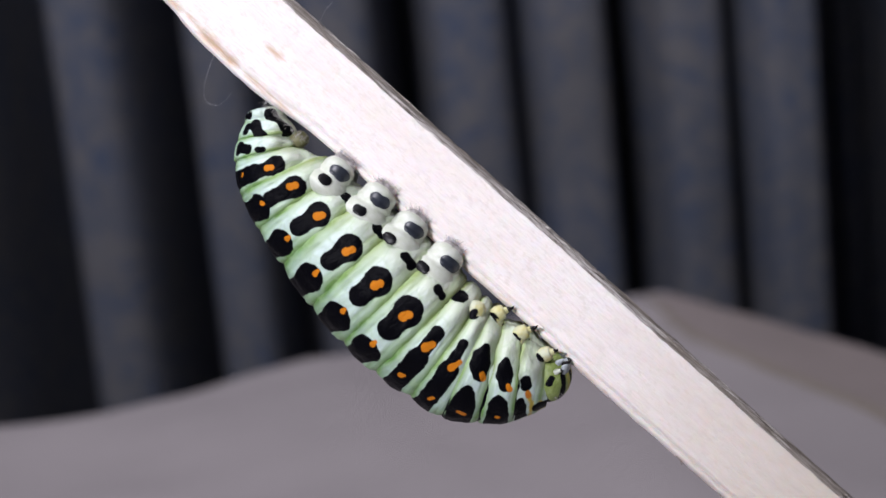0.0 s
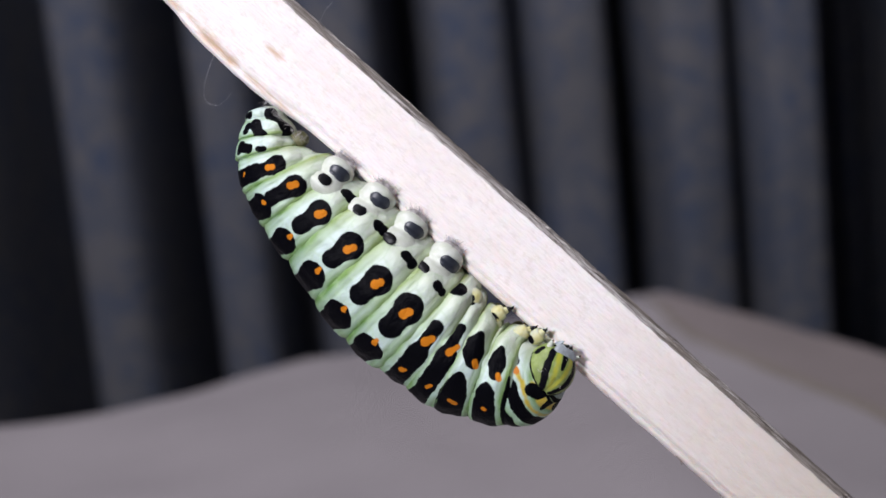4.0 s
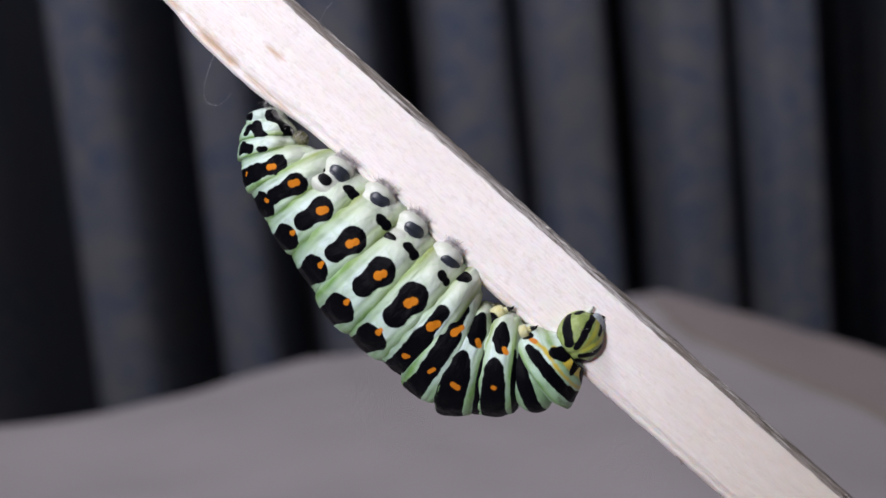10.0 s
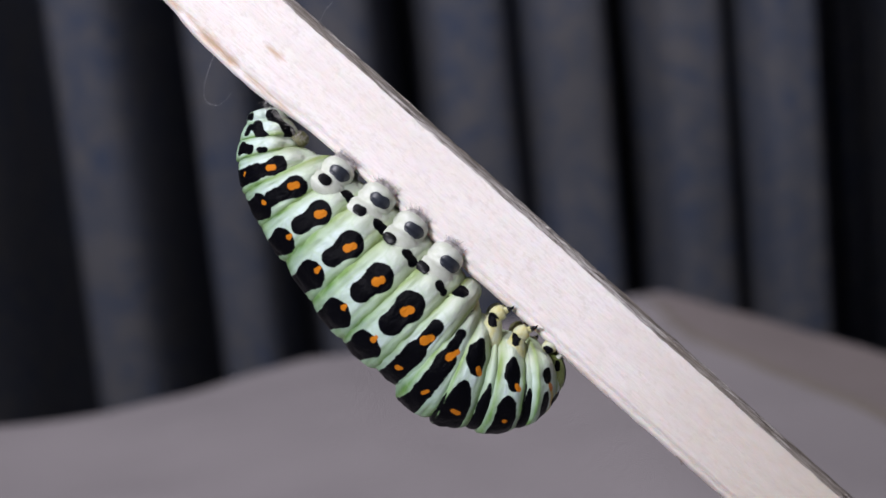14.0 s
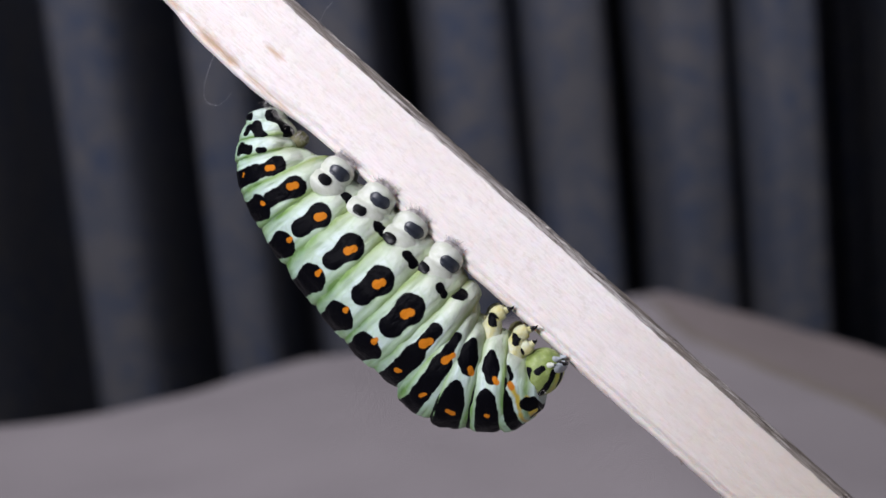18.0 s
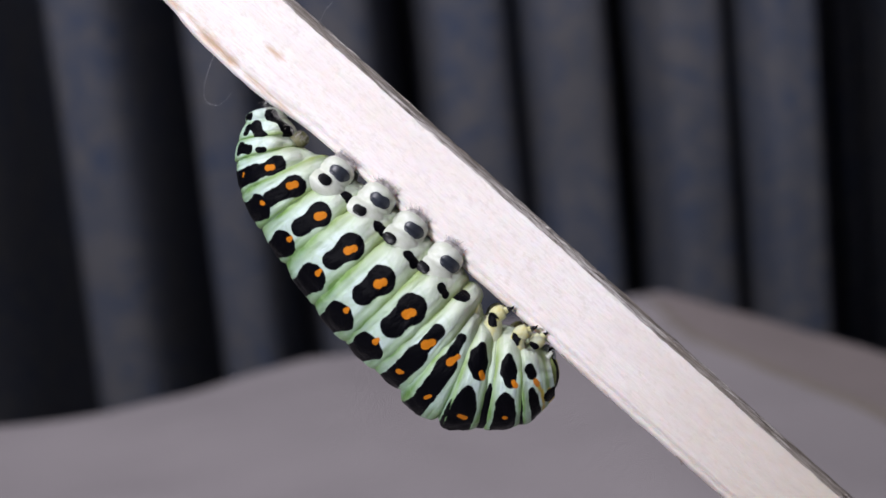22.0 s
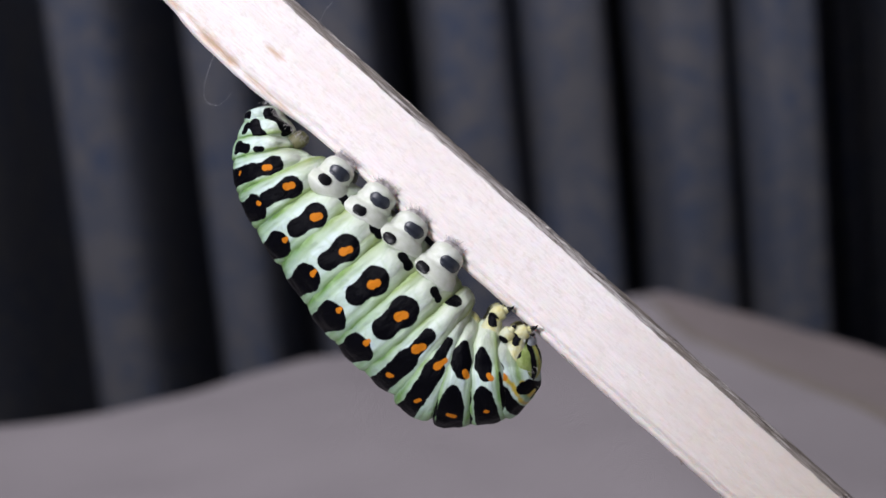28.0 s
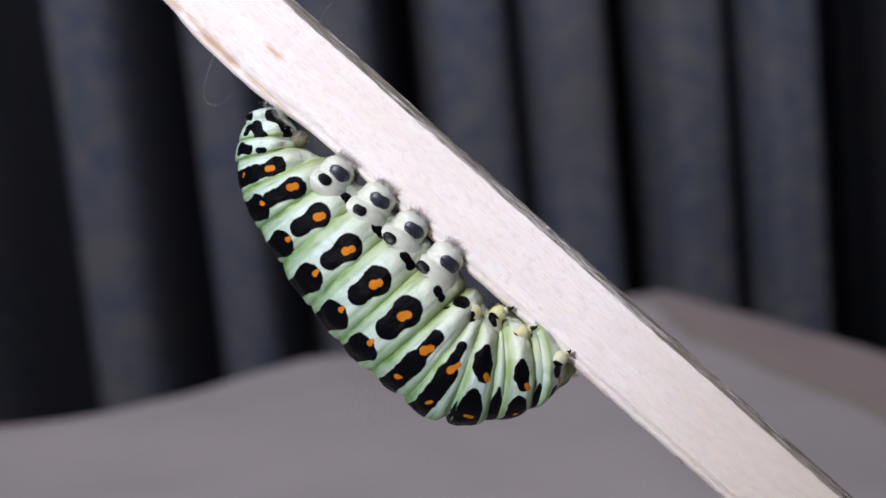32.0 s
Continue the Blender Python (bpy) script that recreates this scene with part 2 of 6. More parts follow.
box("floor", (-1.6, -1.4, -0.74), (1.6, 1.12, -0.70), FLOOR, "brown wooden floor under the table")
box("ceiling", (-1.6, -1.4, 1.70), (1.6, 1.12, 1.76), PLASTER, "plain pale ceiling")
box("wall_north", (-1.6, 1.06, -0.70), (1.6, 1.12, 1.70), PLASTER, "plain plaster wall behind the curtain")
box("wall_south", (-1.6, -1.4, -0.70), (1.6, -1.34, 1.70), PLASTER, "plain plaster wall")
box("wall_west", (-1.6, -1.34, -0.70), (-1.54, 1.06, 1.70), PLASTER, "plain plaster wall")
box("wall_east", (1.54, -1.34, -0.70), (1.6, 1.06, 1.70), PLASTER, "plain plaster wall")

VALLEYS = (-0.50, -0.43, -0.36, -0.2290, -0.1440, -0.0840, -0.0092, 0.0551, 0.1145, 0.1716, 0.2390, 0.318, 0.39, 0.45, 0.52)
GAPS = (0.5, 0.6, 0.5, 1.65, 0.6, 0.3, 0.45, 0.05, 0.38, 0.12, 1.7, 0.7, 0.5, 0.6, 0.5)
SET_BACK = {2: -0.03, 10: 0.20, 11: 0.18}


def curtain():
    """Hanging pleats: round folds between deep narrow valleys."""
    xs, ys = [], []
    for i in range(len(VALLEYS) - 1):
        a, b, ga, gb = VALLEYS[i], VALLEYS[i + 1], GAPS[i], GAPS[i + 1]
        for j in range(40):
            f = j / 40
            u = 0.5 - 0.5 * math.cos(math.pi * f)
            gap = ga if u < 0.5 else gb
            dead = 0.011 * gap / (b - a)
            w = max(0.0, (min(u, 1 - u) - dead) / (1 - 2 * dead))
            body = math.sqrt(max(1 - (1 - 2 * w) ** 6, 0.0)) - 0.06 * (1 - 2 * w) ** 2
            xs.append(a + (b - a) * u)
            deep = 0.22 * min(gap * 1.5, 1.0)
            ys.append(0.71 + deep - (0.055 + deep - SET_BACK.get(i, 0.0)) * body)
    heights = [-0.62 + 1.9 * i / 40 for i in range(41)]
    verts = []
    for z in heights:
        for x, y in zip(xs, ys):
            sway = 0.004 * noise.noise((x * 9, z * 3, 0.0)) + 0.002 * noise.noise((x * 40, z * 9, 4.0))
            verts.append((x * 1000 + 3 * noise.noise((x * 6, z * 2.5, 7.0)), (y + sway) * 1000, z * 1000))
    ob = finish("curtain", verts, grid_faces(len(heights), len(xs)), CURTAIN)
    mod = ob.modifiers.new("thickness", "SOLIDIFY")
    mod.thickness = 0.0012
    tagged(ob, "dark navy grey curtain hanging in deep vertical pleats", "curtain")
    rod_verts, rod_faces = lathe([(-520, 690, 1286, 9), (520, 690, 1286, 9)], 16)
    tagged(finish("curtain_rod", rod_verts, rod_faces, HORN), "plain rod that holds the pleated curtain", "curtain rod")


curtain()


# The table: its corner points away from the eye. In its own frame x runs along the far side, y towards the corner's other side.
CORNER = Vector((0.098, 0.522, 0.0))
TABLE_TURN = 20.0


def table():
    top = new("table")
    top.matrix_basis = Matrix.Translation(CORNER) @ pose(0, 0, 0, 0, 0, TABLE_TURN)
    tagged(top, "table covered with a soft greyish beige cloth, rounded corner", "table")

    def lay(x, y):
        """The cloth's height; x and y in metres from the corner, both negative on the table."""
        d = 0.014
        over = max(x + d, 0.0), max(y + d, 0.0)
        fall = math.hypot(*over)
        ripple = 0.0022 * noise.noise((x * 16, y * 16, 1.0)) + 0.0012 * noise.noise((x * 45, y * 45, 5.0))
        if fall < 1e-6:
            return ripple, 0.0
        a = min(fall / d, 1.0)
        return ripple * (1 - a) - d * (1 - math.sqrt(max(1 - a * a * 0.985, 0.0))), a

    n = 90
    verts = []
    for i in range(n):
        x = -0.75 + 0.75 * (i / (n - 1)) ** 0.6
        for j in range(n):
            y = -0.95 + 0.95 * (j / (n - 1)) ** 0.6
            wave = -0.026 * math.exp(-((x + 0.245) / 0.04) ** 2) + 0.003 * noise.noise((x * 20, 2.0, 0.0)) if y > -0.12 else 0.0
            z, a = lay(x, y)
            verts.append((x * 1000, (y + wave * (1 + y / 0.12) if y > -0.12 else y) * 1000, z * 1000))
    # the hanging skirt of the cloth
    rim_x = [i * n + n - 1 for i in range(n)]
    rim_y = [(n - 1) * n + j for j in range(n - 1, -1, -1)]
    rim = rim_x + rim_y[1:]
    faces = grid_faces(n, n)
    last = rim
    for k in range(1, 7):
        row = []
        for c, v in enumerate(rim):
            x, y, z = verts[v]
            row.append(len(verts))
            verts.append((x + 2.5 * math.sin(c * 0.7) * k / 6, y + 2.5 * math.cos(c * 0.9) * k / 6, z - 26 * k))
        for c in range(len(rim) - 1):
            faces.append((last[c], last[c + 1], row[c + 1], row[c]))
        last = row
    cloth = finish("tablecloth", verts, [tuple(reversed(f)) for f in faces], TABLECLOTH, top)
    board = box("tabletop", (-0.74, -0.94, -0.045), (-0.012, -0.012, -0.034), FLOOR, "wooden board under the cloth", "")
    board.parent = top
    for x, y in ((-0.70, -0.90), (-0.06, -0.90), (-0.70, -0.06), (-0.06, -0.06)):
        v, f = lathe([(x * 1000, y * 1000, -700, 16), (x * 1000, y * 1000, -300, 20), (x * 1000, y * 1000, -44, 24)], 16)
        finish("table_leg", v, f, FLOOR, top)
    # the sewn welt that runs beside the near side, drawing away from it
    def welt(y):
        return -0.0165 - 0.30 * -y if y > -0.09 else -0.0435 - 0.085 * (-y - 0.09)

    spine = []
    for i in range(70):
        y = -0.90 + 0.885 * i / 69
        x = welt(y) + 0.0015 * noise.noise((y * 9, 0, 0))
        spine.append((x * 1000, y * 1000, lay(x, y)[0] * 1000 - 0.9, 2.4 - 1.2 * max(0.0, y + 0.06) / 0.06))
    v, f = lathe(spine, 10)
    finish("seam", v, f, PIPING, top, "olive brown sewn seam")
    verts = []
    for i in range(90):
        y = -0.92 + 0.90 * i / 89
        fade = min(1.0, max(0.0, (-0.02 - y) / 0.06))
        for j in range(11):
            x = welt(y) + 0.002 + (-0.010 - welt(y)) * j / 10
            verts.append((x * 1000, y * 1000, lay(x, y)[0] * 1000 + 0.15 + 0.8 * fade * math.sin(math.pi * (j + 0.1) / 10.2)))
    finish("border", verts, [tuple(reversed(q)) for q in grid_faces(90, 11)], BORDER, top, "pinkish brown padded border of the cloth")


table()


# ---------------------------------------------------------------- stick
def stick():
    """A split stick: a pale flat face, a weathered side, torn edges. Its own x runs down its length."""
    holder = new("wooden_stick")
    m = STAGE @ at(5.70, 0.0, 0.0, 0, 0, -41.75)
    holder.matrix_basis = m
    tagged(holder, "pale split wooden stick with a weathered grey edge", "stick")
    down = m.to_3x3() @ Vector((1, 0, 0))
    reach = m.translation.z / -down.z * 1000 - 3.0
    # section, from the lower front edge round: (across, towards the eye); a split runs beside the lower edge
    outline = [(-3.70, 1.20), (-3.52, 1.72), (-3.32, 1.83), (-3.14, 1.78), (-3.05, 1.60), (-2.96, 1.95), (-2.75, 2.02), (3.02, 2.0),
               (3.24, 1.80), (3.62, 0.95), (3.93, -0.1), (3.85, -1.5), (3.3, -2.0), (-3.2, -2.0), (-3.66, -1.4), (-3.7, 0.0)]
    section, edge_from, edge_to = [], 0, 0
    for k, (p, q) in enumerate(zip(outline, outline[1:] + outline[:1])):
        steps = 26 if k == 6 else 14 if k in (8, 9) else 3 if k > 6 else 1
        edge_from = len(section) if k == 7 else edge_from
        section += [(p[0] + (q[0] - p[0]) * i / steps, p[1] + (q[1] - p[1]) * i / steps) for i in range(steps)]
        edge_to = len(section) if k == 12 else edge_to
    count = 620
    verts, front, side = [], [], []
    for i in range(count):
        x = -78 + (reach + 78) * i / (count - 1)
        for j, (a, b) in enumerate(section):
            low = a < -2.9
            face = not low and j < edge_from
            rough = 0.035 if face else 0.06
            ragged = 0.07 * noise.noise((x * 0.7, a * 5, 5.0)) + 0.05 * noise.noise((x * 3.5, a * 7, 8.0)) if not face else 0.0
            ragged += 0.16 * noise.noise((x * 0.16, a * 6.0, b * 6.0)) if edge_from <= j < edge_to else 0.0
            k = (x * 0.9, a * 1.3, b * 1.1)
            a2 = a + ((-0.14 - 0.68 * math.exp(-((x + 28.5) / 6.5) ** 4) + 0.01 * max(x - 15, 0)) if low else 0.0)
            fine = 0.02 * noise.noise((x * 1.5, a * 7, 2.0)) + 0.012 * noise.noise((x * 6, a * 11, 4.0)) if face else 0.0
            verts.append((x, a2 + rough * noise.noise(k) + 0.5 * ragged + 0.12 * noise.noise((x * 0.10, a * 0.05, 3.0)),
                          b + rough * noise.noise((x * 0.8, a * 1.7, 9.0)) + ragged + fine))
    w = len(section)
    for f in grid_faces(count, w, True):
        j = min(v % w for v in f)
        wrap = max(v % w for v in f) - j > 1
        (side if (edge_from <= j < edge_to and not wrap) else front).append(f)
    ends = [tuple(range(w - 1, -1, -1)), tuple(range((count - 1) * w, count * w))]

    def keep(name, chosen, mat, label):
        used = sorted({v for f in chosen for v in f})
        where = {v: i for i, v in enumerate(used)}
        return finish(name, [verts[v] for v in used], [tuple(where[v] for v in f) for f in chosen], mat, holder, label)

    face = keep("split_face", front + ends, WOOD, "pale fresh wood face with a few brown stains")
    places = np.empty(len(face.data.vertices) * 3)
    face.data.vertices.foreach_get("co", places)
    places = places.reshape(-1, 3) * 1000
    far = np.full(len(places), 9.0)
    for x, y, l, r in ((-30.4, -3.75, 1.5, 0.34), (-32.8, -3.35, 1.0, 0.20), (-26.6, -0.75, 0.45, 0.22), (-24.5, -3.9, 2.4, 0.10), (-37, -3.5, 1.6, 0.15), (12.0, -3.6, 2.5, 0.02), (2.0, -3.55, 2.0, 0.02)):
        gone = np.maximum(np.abs(places[:, 0] - x) - l, 0) * 0.5
        far = np.minimum(far, np.hypot(gone, np.hypot(places[:, 1] - y, (places[:, 2] - 2.0) * 0.3)) - r)
    face.data.attributes.new("lower_end", "FLOAT", "POINT").data.foreach_set("value", 23.0 - places[:, 0])
    face.data.attributes.new("stain", "FLOAT", "POINT").data.foreach_set("value", far)
    keep("weathered_side", side, BARK, "grey weathered fibrous side")
    rng = random.Random(3)
    for i in range(46):
        edge = rng.choice((-1, 1))
        x = rng.uniform(-48, 40) if i > 9 else rng.uniform(-47, -38)
        edge = -1 if i <= 9 else edge
        y = -3.72 if edge < 0 else rng.uniform(2.8, 3.7)
        z = 1.5 if edge < 0 else rng.uniform(0.2, 1.5)
        l, out = rng.uniform(0.5, 1.9), rng.uniform(0.05, 0.35) * (1.8 if i <= 9 else 1)
        v, f = lathe([(x, y, z, 0.06), (x + l * 0.5, y + edge * out * 0.3, z + 0.05, 0.045), (x + l, y + edge * out, z + 0.1, 0.012)], 6)
        finish("splinter", v, f, BARK, holder)
    return holder


STICK = stick()


def silk(points, label):
    v, f = lathe([(*p, 0.0085) for p in points], 6)
    ob = finish("silk_thread", v, f, SILK)
    ob.matrix_basis = STAGE.copy()
    tagged(ob, label, "silk thread")


def bend(points, n=14):
    """A smooth line through a few points."""
    out = []
    p = [Vector(points[0])] + [Vector(q) for q in points] + [Vector(points[-1])]
    for i in range(1, len(p) - 2):
        for k in range(n):
            t = k / n
            out.append(0.5 * (2 * p[i] + (p[i + 1] - p[i - 1]) * t + (2 * p[i - 1] - 5 * p[i] + 4 * p[i + 1] - p[i + 2]) * t * t
                              + (3 * p[i] - p[i - 1] - 3 * p[i + 1] + p[i + 2]) * t ** 3))
    return out + [p[-2]]


silk(bend([(-19.9, 17.4, 1.2), (-20.9, 14.5, 1.0), (-20.8, 13.0, 0.8), (-19.8, 12.6, 0.9), (-18.9, 13.2, 1.0), (-18.6, 13.7, 1.0)]), "fine loose silk thread hanging from the stick")
silk(bend([(-10.9, 19.9, 0.6), (-10.4, 20.9, 0.7), (-9.7, 21.7, 0.8)]), "short silk thread above the stick")

# ---------------------------------------------------------------- caterpillar
CATERPILLAR = new("caterpillar")
CATERPILLAR.matrix_basis = STAGE.copy()
tagged(CATERPILLAR, "plump pale green caterpillar, black bands with orange dots, under the stick", "caterpillar")
SHAPES = {}


def swell(s):
    e = abs(2 * s - 1)
    return 1.018 - 0.062 * min(e, 1) ** 3 - (0.45 * (e - 1) if e > 1 else 0)


def creases(s):
    return math.exp(-((s - 0.20) / 0.045) ** 2) * 0.55 + math.exp(-((s - 0.79) / 0.05) ** 2) * 0.75


def body_surface(high0, high1, back, belly, skew, depth, x, y, tail, lift=0.0):
    """The skin of one segment: s along it from 0 to 1, a round it from the back (0) over the near side (90 degrees)."""
    mean, half = (back + belly) / 2, (back - belly) / 2

    def point(s, a):
        high = high0 + (high1 - high0) * min(max(s, 0), 1)
        c = math.cos(a)
        h = high / 2 * swell(s) * c
        v = Vector(((s - 0.5) * (mean + half * c) + skew * h, -h - lift, high / 2 * depth * swell(s) * math.sin(a)))
        if tail and s < 0:
            shrink = math.sqrt(max(1 - abs(s / 0.63) ** 3.6, 0.0)) / max(swell(s), 0.3)
            v = Vector((v.x, v.y * shrink, v.z * shrink))
        pucker = 0.55 + 0.9 * noise.noise((a * 2.0, x, y))
        slack = min(1.0, (mean + half * c) / 2.6)
        ring = abs(math.degrees(math.atan2(math.sin(a), math.cos(a))))
        lump = 0.16 * noise.noise((v.x * 0.75 + x, v.y * 0.75 + y, v.z * 0.75)) - 0.10 * creases(s) * pucker * slack ** 2
        lump += 0.42 * math.exp(-((ring - 116) / 15) ** 2 - ((s - 0.5) / 0.30) ** 2) - 0.12 * math.exp(-((ring - 94) / 7) ** 2)
        lump += 0.022 * noise.noise((v.x * 2.4 + x, v.y * 2.4 + y, v.z * 2.4))
        return v + Vector((0, v.y, v.z)).normalized() * lump
    return point, mean, (high0 + high1) / 4


def segment(name, x, y, turn, high0, high1, back, belly, skew, depth, tail=False, lift=0.0):
    point, mean, radius = body_surface(high0, high1, back, belly, skew, depth, x, y, tail, lift)
    rows, cols = 64, 150
    reach = 0.42 if name == "thorax_segment" else 0.20
    front = 0.24 if high1 < 6 and not tail else reach
    verts, fold, under = [], [], []
    for i in range(rows):
        s = (-0.62 if tail else -reach) + (1.82 if tail else 1 + reach + front) * i / (rows - 1)
        for j in range(cols):
            a = 2 * math.pi * j / cols
            verts.append(point(s, a))
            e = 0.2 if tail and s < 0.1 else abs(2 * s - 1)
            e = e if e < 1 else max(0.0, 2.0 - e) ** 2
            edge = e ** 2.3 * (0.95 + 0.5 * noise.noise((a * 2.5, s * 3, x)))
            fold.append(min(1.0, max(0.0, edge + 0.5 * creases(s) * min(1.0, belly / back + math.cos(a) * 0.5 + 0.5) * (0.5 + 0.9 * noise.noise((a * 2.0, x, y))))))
            under.append(abs(math.atan2(math.sin(a), math.cos(a))) / math.pi)
    faces = grid_faces(rows, cols, True)
    faces.append(tuple(range(cols - 1, -1, -1)))
    faces.append(tuple(range((rows - 1) * cols, rows * cols)))
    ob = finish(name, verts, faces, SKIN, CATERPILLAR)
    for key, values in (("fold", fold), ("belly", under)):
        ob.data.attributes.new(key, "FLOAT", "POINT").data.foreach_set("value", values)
    ob.matrix_basis = at(x, y, 0, 0, 0, turn)
    SHAPES[ob] = (point, mean, radius, [])
    return ob


def spots(seg, mat, x1, a1, r1, x2, a2, r2):
    """A marking of two lobes and a neck on a segment's near side, and its twin on the far side; x along the body, a round it in degrees."""
    point, mean, radius, marks = SHAPES[seg]
    if mat == "orange":
        r1, r2 = r1 * 0.76, r2 * 0.76
    for sign in (1, -1):
        for i in range(21):
            t = i / 20
            c = point((x1 + (x2 - x1) * t) / mean + 0.5, sign * radians(a1 + (a2 - a1) * t))
            pinch = 1 - 0.6 * t * (1 - t)
            marks.append((mat, c, (r1 + (r2 - r1) * t) * pinch * (1 - 0.08 * t)))


def paint(ob, marks):
    """Keeps on the mesh, point by point, the distance in millimetres to the nearest marking of each colour."""
    count = len(ob.data.vertices)
    places = np.empty(count * 3)
    ob.data.vertices.foreach_get("co", places)
    places = places.reshape(-1, 3) * 1000
    for key in ("black", "orange", "yellow"):
        far = np.full(count, 9.0)
        for mat, c, r in marks:
            if mat == key:
                far = np.minimum(far, np.linalg.norm(places - np.array(c), axis=1) - r)
        ob.data.attributes.new(key, "FLOAT", "POINT").data.foreach_set("value", far)


BLACK_INK, ORANGE_INK, YELLOW_INK = "black", "orange", "yellow"

A10 = segment('abdomen_segment', -15.57, 10.70, -81.1, 3.73, 5.54, 1.58, 1.66, -0.03, 0.95, True)
spots(A10, BLACK_INK, -0.20, 70, 0.55, 1.17, 85, 0.67)
spots(A10, BLACK_INK, -0.97, 112, 0.61, 0.66, 139, 0.73)
spots(A10, BLACK_INK, -0.09, 48, 0.43, 0.25, 46, 0.43)
spots(A10, BLACK_INK, -1.20, 47, 0.43, -1.19, 28, 0.37)
A9 = segment('abdomen_segment', -15.29, 9.19, -77.2, 4.70, 6.00, 1.73, 1.20, -0.04, 1.02, lift=0.45)
spots(A9, BLACK_INK, -0.02, 41, 0.67, 0.21, 64, 0.49)
spots(A9, BLACK_INK, 0.49, 84, 0.30, 0.53, 91, 0.30)
spots(A9, BLACK_INK, 1.08, 159, 0.43, 0.98, 175, 0.43)
A8 = segment('abdomen_segment', -14.58, 7.46, -61.5, 5.90, 7.90, 3.01, 1.59, -0.16, 1.00, lift=0.35)
spots(A8, BLACK_INK, 0.27, 96, 0.95, 0.32, 69, 0.67)
spots(A8, BLACK_INK, 0.22, 63, 0.81, 0.16, 0, 1.13)
spots(A8, ORANGE_INK, 0.28, 85, 0.40, 0.36, 90, 0.40)
spots(A8, ORANGE_INK, -0.07, 44, 0.15, 0.10, 41, 0.15)
spots(A8, BLACK_INK, 1.38, 151, 0.39, 1.54, 175, 0.34)
A7 = segment('abdomen_segment', -13.33, 5.25, -59.7, 8.42, 8.85, 3.35, 2.21, -0.02, 0.95)
spots(A7, BLACK_INK, 0.31, 98, 1.01, 0.13, 66, 0.73)
spots(A7, BLACK_INK, 0.24, 47, 1.18, -0.04, 0, 1.29)
spots(A7, BLACK_INK, 0.82, 136, 0.39, 1.29, 136, 0.39)
spots(A7, ORANGE_INK, 0.10, 94, 0.45, 0.23, 100, 0.45)
spots(A7, ORANGE_INK, 0.05, 54, 0.30, 0.18, 56, 0.25)
A6 = segment('abdomen_segment', -11.39, 2.89, -43.2, 8.60, 10.25, 3.72, 3.07, -0.19, 0.95)
spots(A6, BLACK_INK, 0.47, 97, 1.12, 0.30, 74, 0.90)
spots(A6, BLACK_INK, 0.42, 45, 1.26, 0.20, 0, 0.91)
spots(A6, ORANGE_INK, 0.53, 95, 0.50, 0.74, 99, 0.45)
spots(A6, ORANGE_INK, 0.47, 54, 0.35, 0.48, 59, 0.25)
spots(A6, BLACK_INK, 0.54, 131, 0.56, 1.22, 130, 0.62)
A5 = segment('abdomen_segment', -8.80, 0.20, -48.5, 10.34, 11.37, 4.35, 3.79, -0.02, 0.95)
spots(A5, BLACK_INK, 0.68, 96, 1.23, 0.45, 76, 0.95)
spots(A5, BLACK_INK, 0.36, 49, 1.33, 0.05, 0, 1.06)
spots(A5, ORANGE_INK, 0.74, 92, 0.50, 0.94, 97, 0.45)
spots(A5, ORANGE_INK, 0.41, 56, 0.35, 0.39, 61, 0.25)
spots(A5, BLACK_INK, 0.89, 127, 0.56, 1.59, 128, 0.62)
A4 = segment('abdomen_segment', -6.01, -2.76, -45.0, 11.35, 12.06, 4.24, 3.89, -0.04, 0.95)
spots(A4, BLACK_INK, 0.34, 94, 1.29, 0.15, 75, 1.06)
spots(A4, BLACK_INK, 0.16, 43, 1.48, -0.29, 0, 1.06)
spots(A4, ORANGE_INK, 0.42, 90, 0.55, 0.61, 94, 0.50)
spots(A4, ORANGE_INK, 0.18, 53, 0.35, 0.14, 56, 0.30)
spots(A4, BLACK_INK, 0.44, 124, 0.56, 1.20, 124, 0.62)
A3 = segment('abdomen_segment', -3.24, -5.47, -43.6, 12.05, 11.88, 3.86, 3.53, -0.04, 0.95)
spots(A3, BLACK_INK, 0.05, 94, 1.34, 0.02, 73, 1.18)
spots(A3, BLACK_INK, -0.09, 41, 1.48, -0.52, 0, 1.06)
spots(A3, ORANGE_INK, 0.09, 88, 0.55, 0.29, 92, 0.55)
spots(A3, ORANGE_INK, -0.01, 52, 0.40, -0.02, 56, 0.30)
spots(A3, BLACK_INK, 0.55, 123, 0.56, 1.10, 123, 0.50)
A2 = segment('abdomen_segment', -0.80, -7.62, -38.5, 11.80, 11.23, 3.73, 1.89, -0.04, 0.95)
spots(A2, BLACK_INK, -0.14, 96, 0.66, 0.02, 69, 0.88)
spots(A2, BLACK_INK, 0.02, 69, 0.98, -0.01, 0, 1.22)
spots(A2, ORANGE_INK, -0.07, 81, 0.55, 0.17, 86, 0.50)
spots(A2, ORANGE_INK, -0.06, 44, 0.40, 0.14, 46, 0.25)
spots(A2, BLACK_INK, -0.94, 138, 0.80, -0.91, 134, 0.75)
spots(A2, BLACK_INK, -1.74, 122, 0.25, -1.43, 124, 0.20)
A1 = segment('abdomen_segment', 1.21, -9.17, -36.5, 11.24, 10.80, 3.32, 1.22, 0.10, 0.95)
spots(A1, BLACK_INK, -0.20, 103, 0.42, -0.15, 79, 0.72)
spots(A1, BLACK_INK, -0.08, 76, 0.92, -0.37, 0, 1.12)
spots(A1, ORANGE_INK, -0.02, 80, 0.45, 0.37, 88, 0.35)
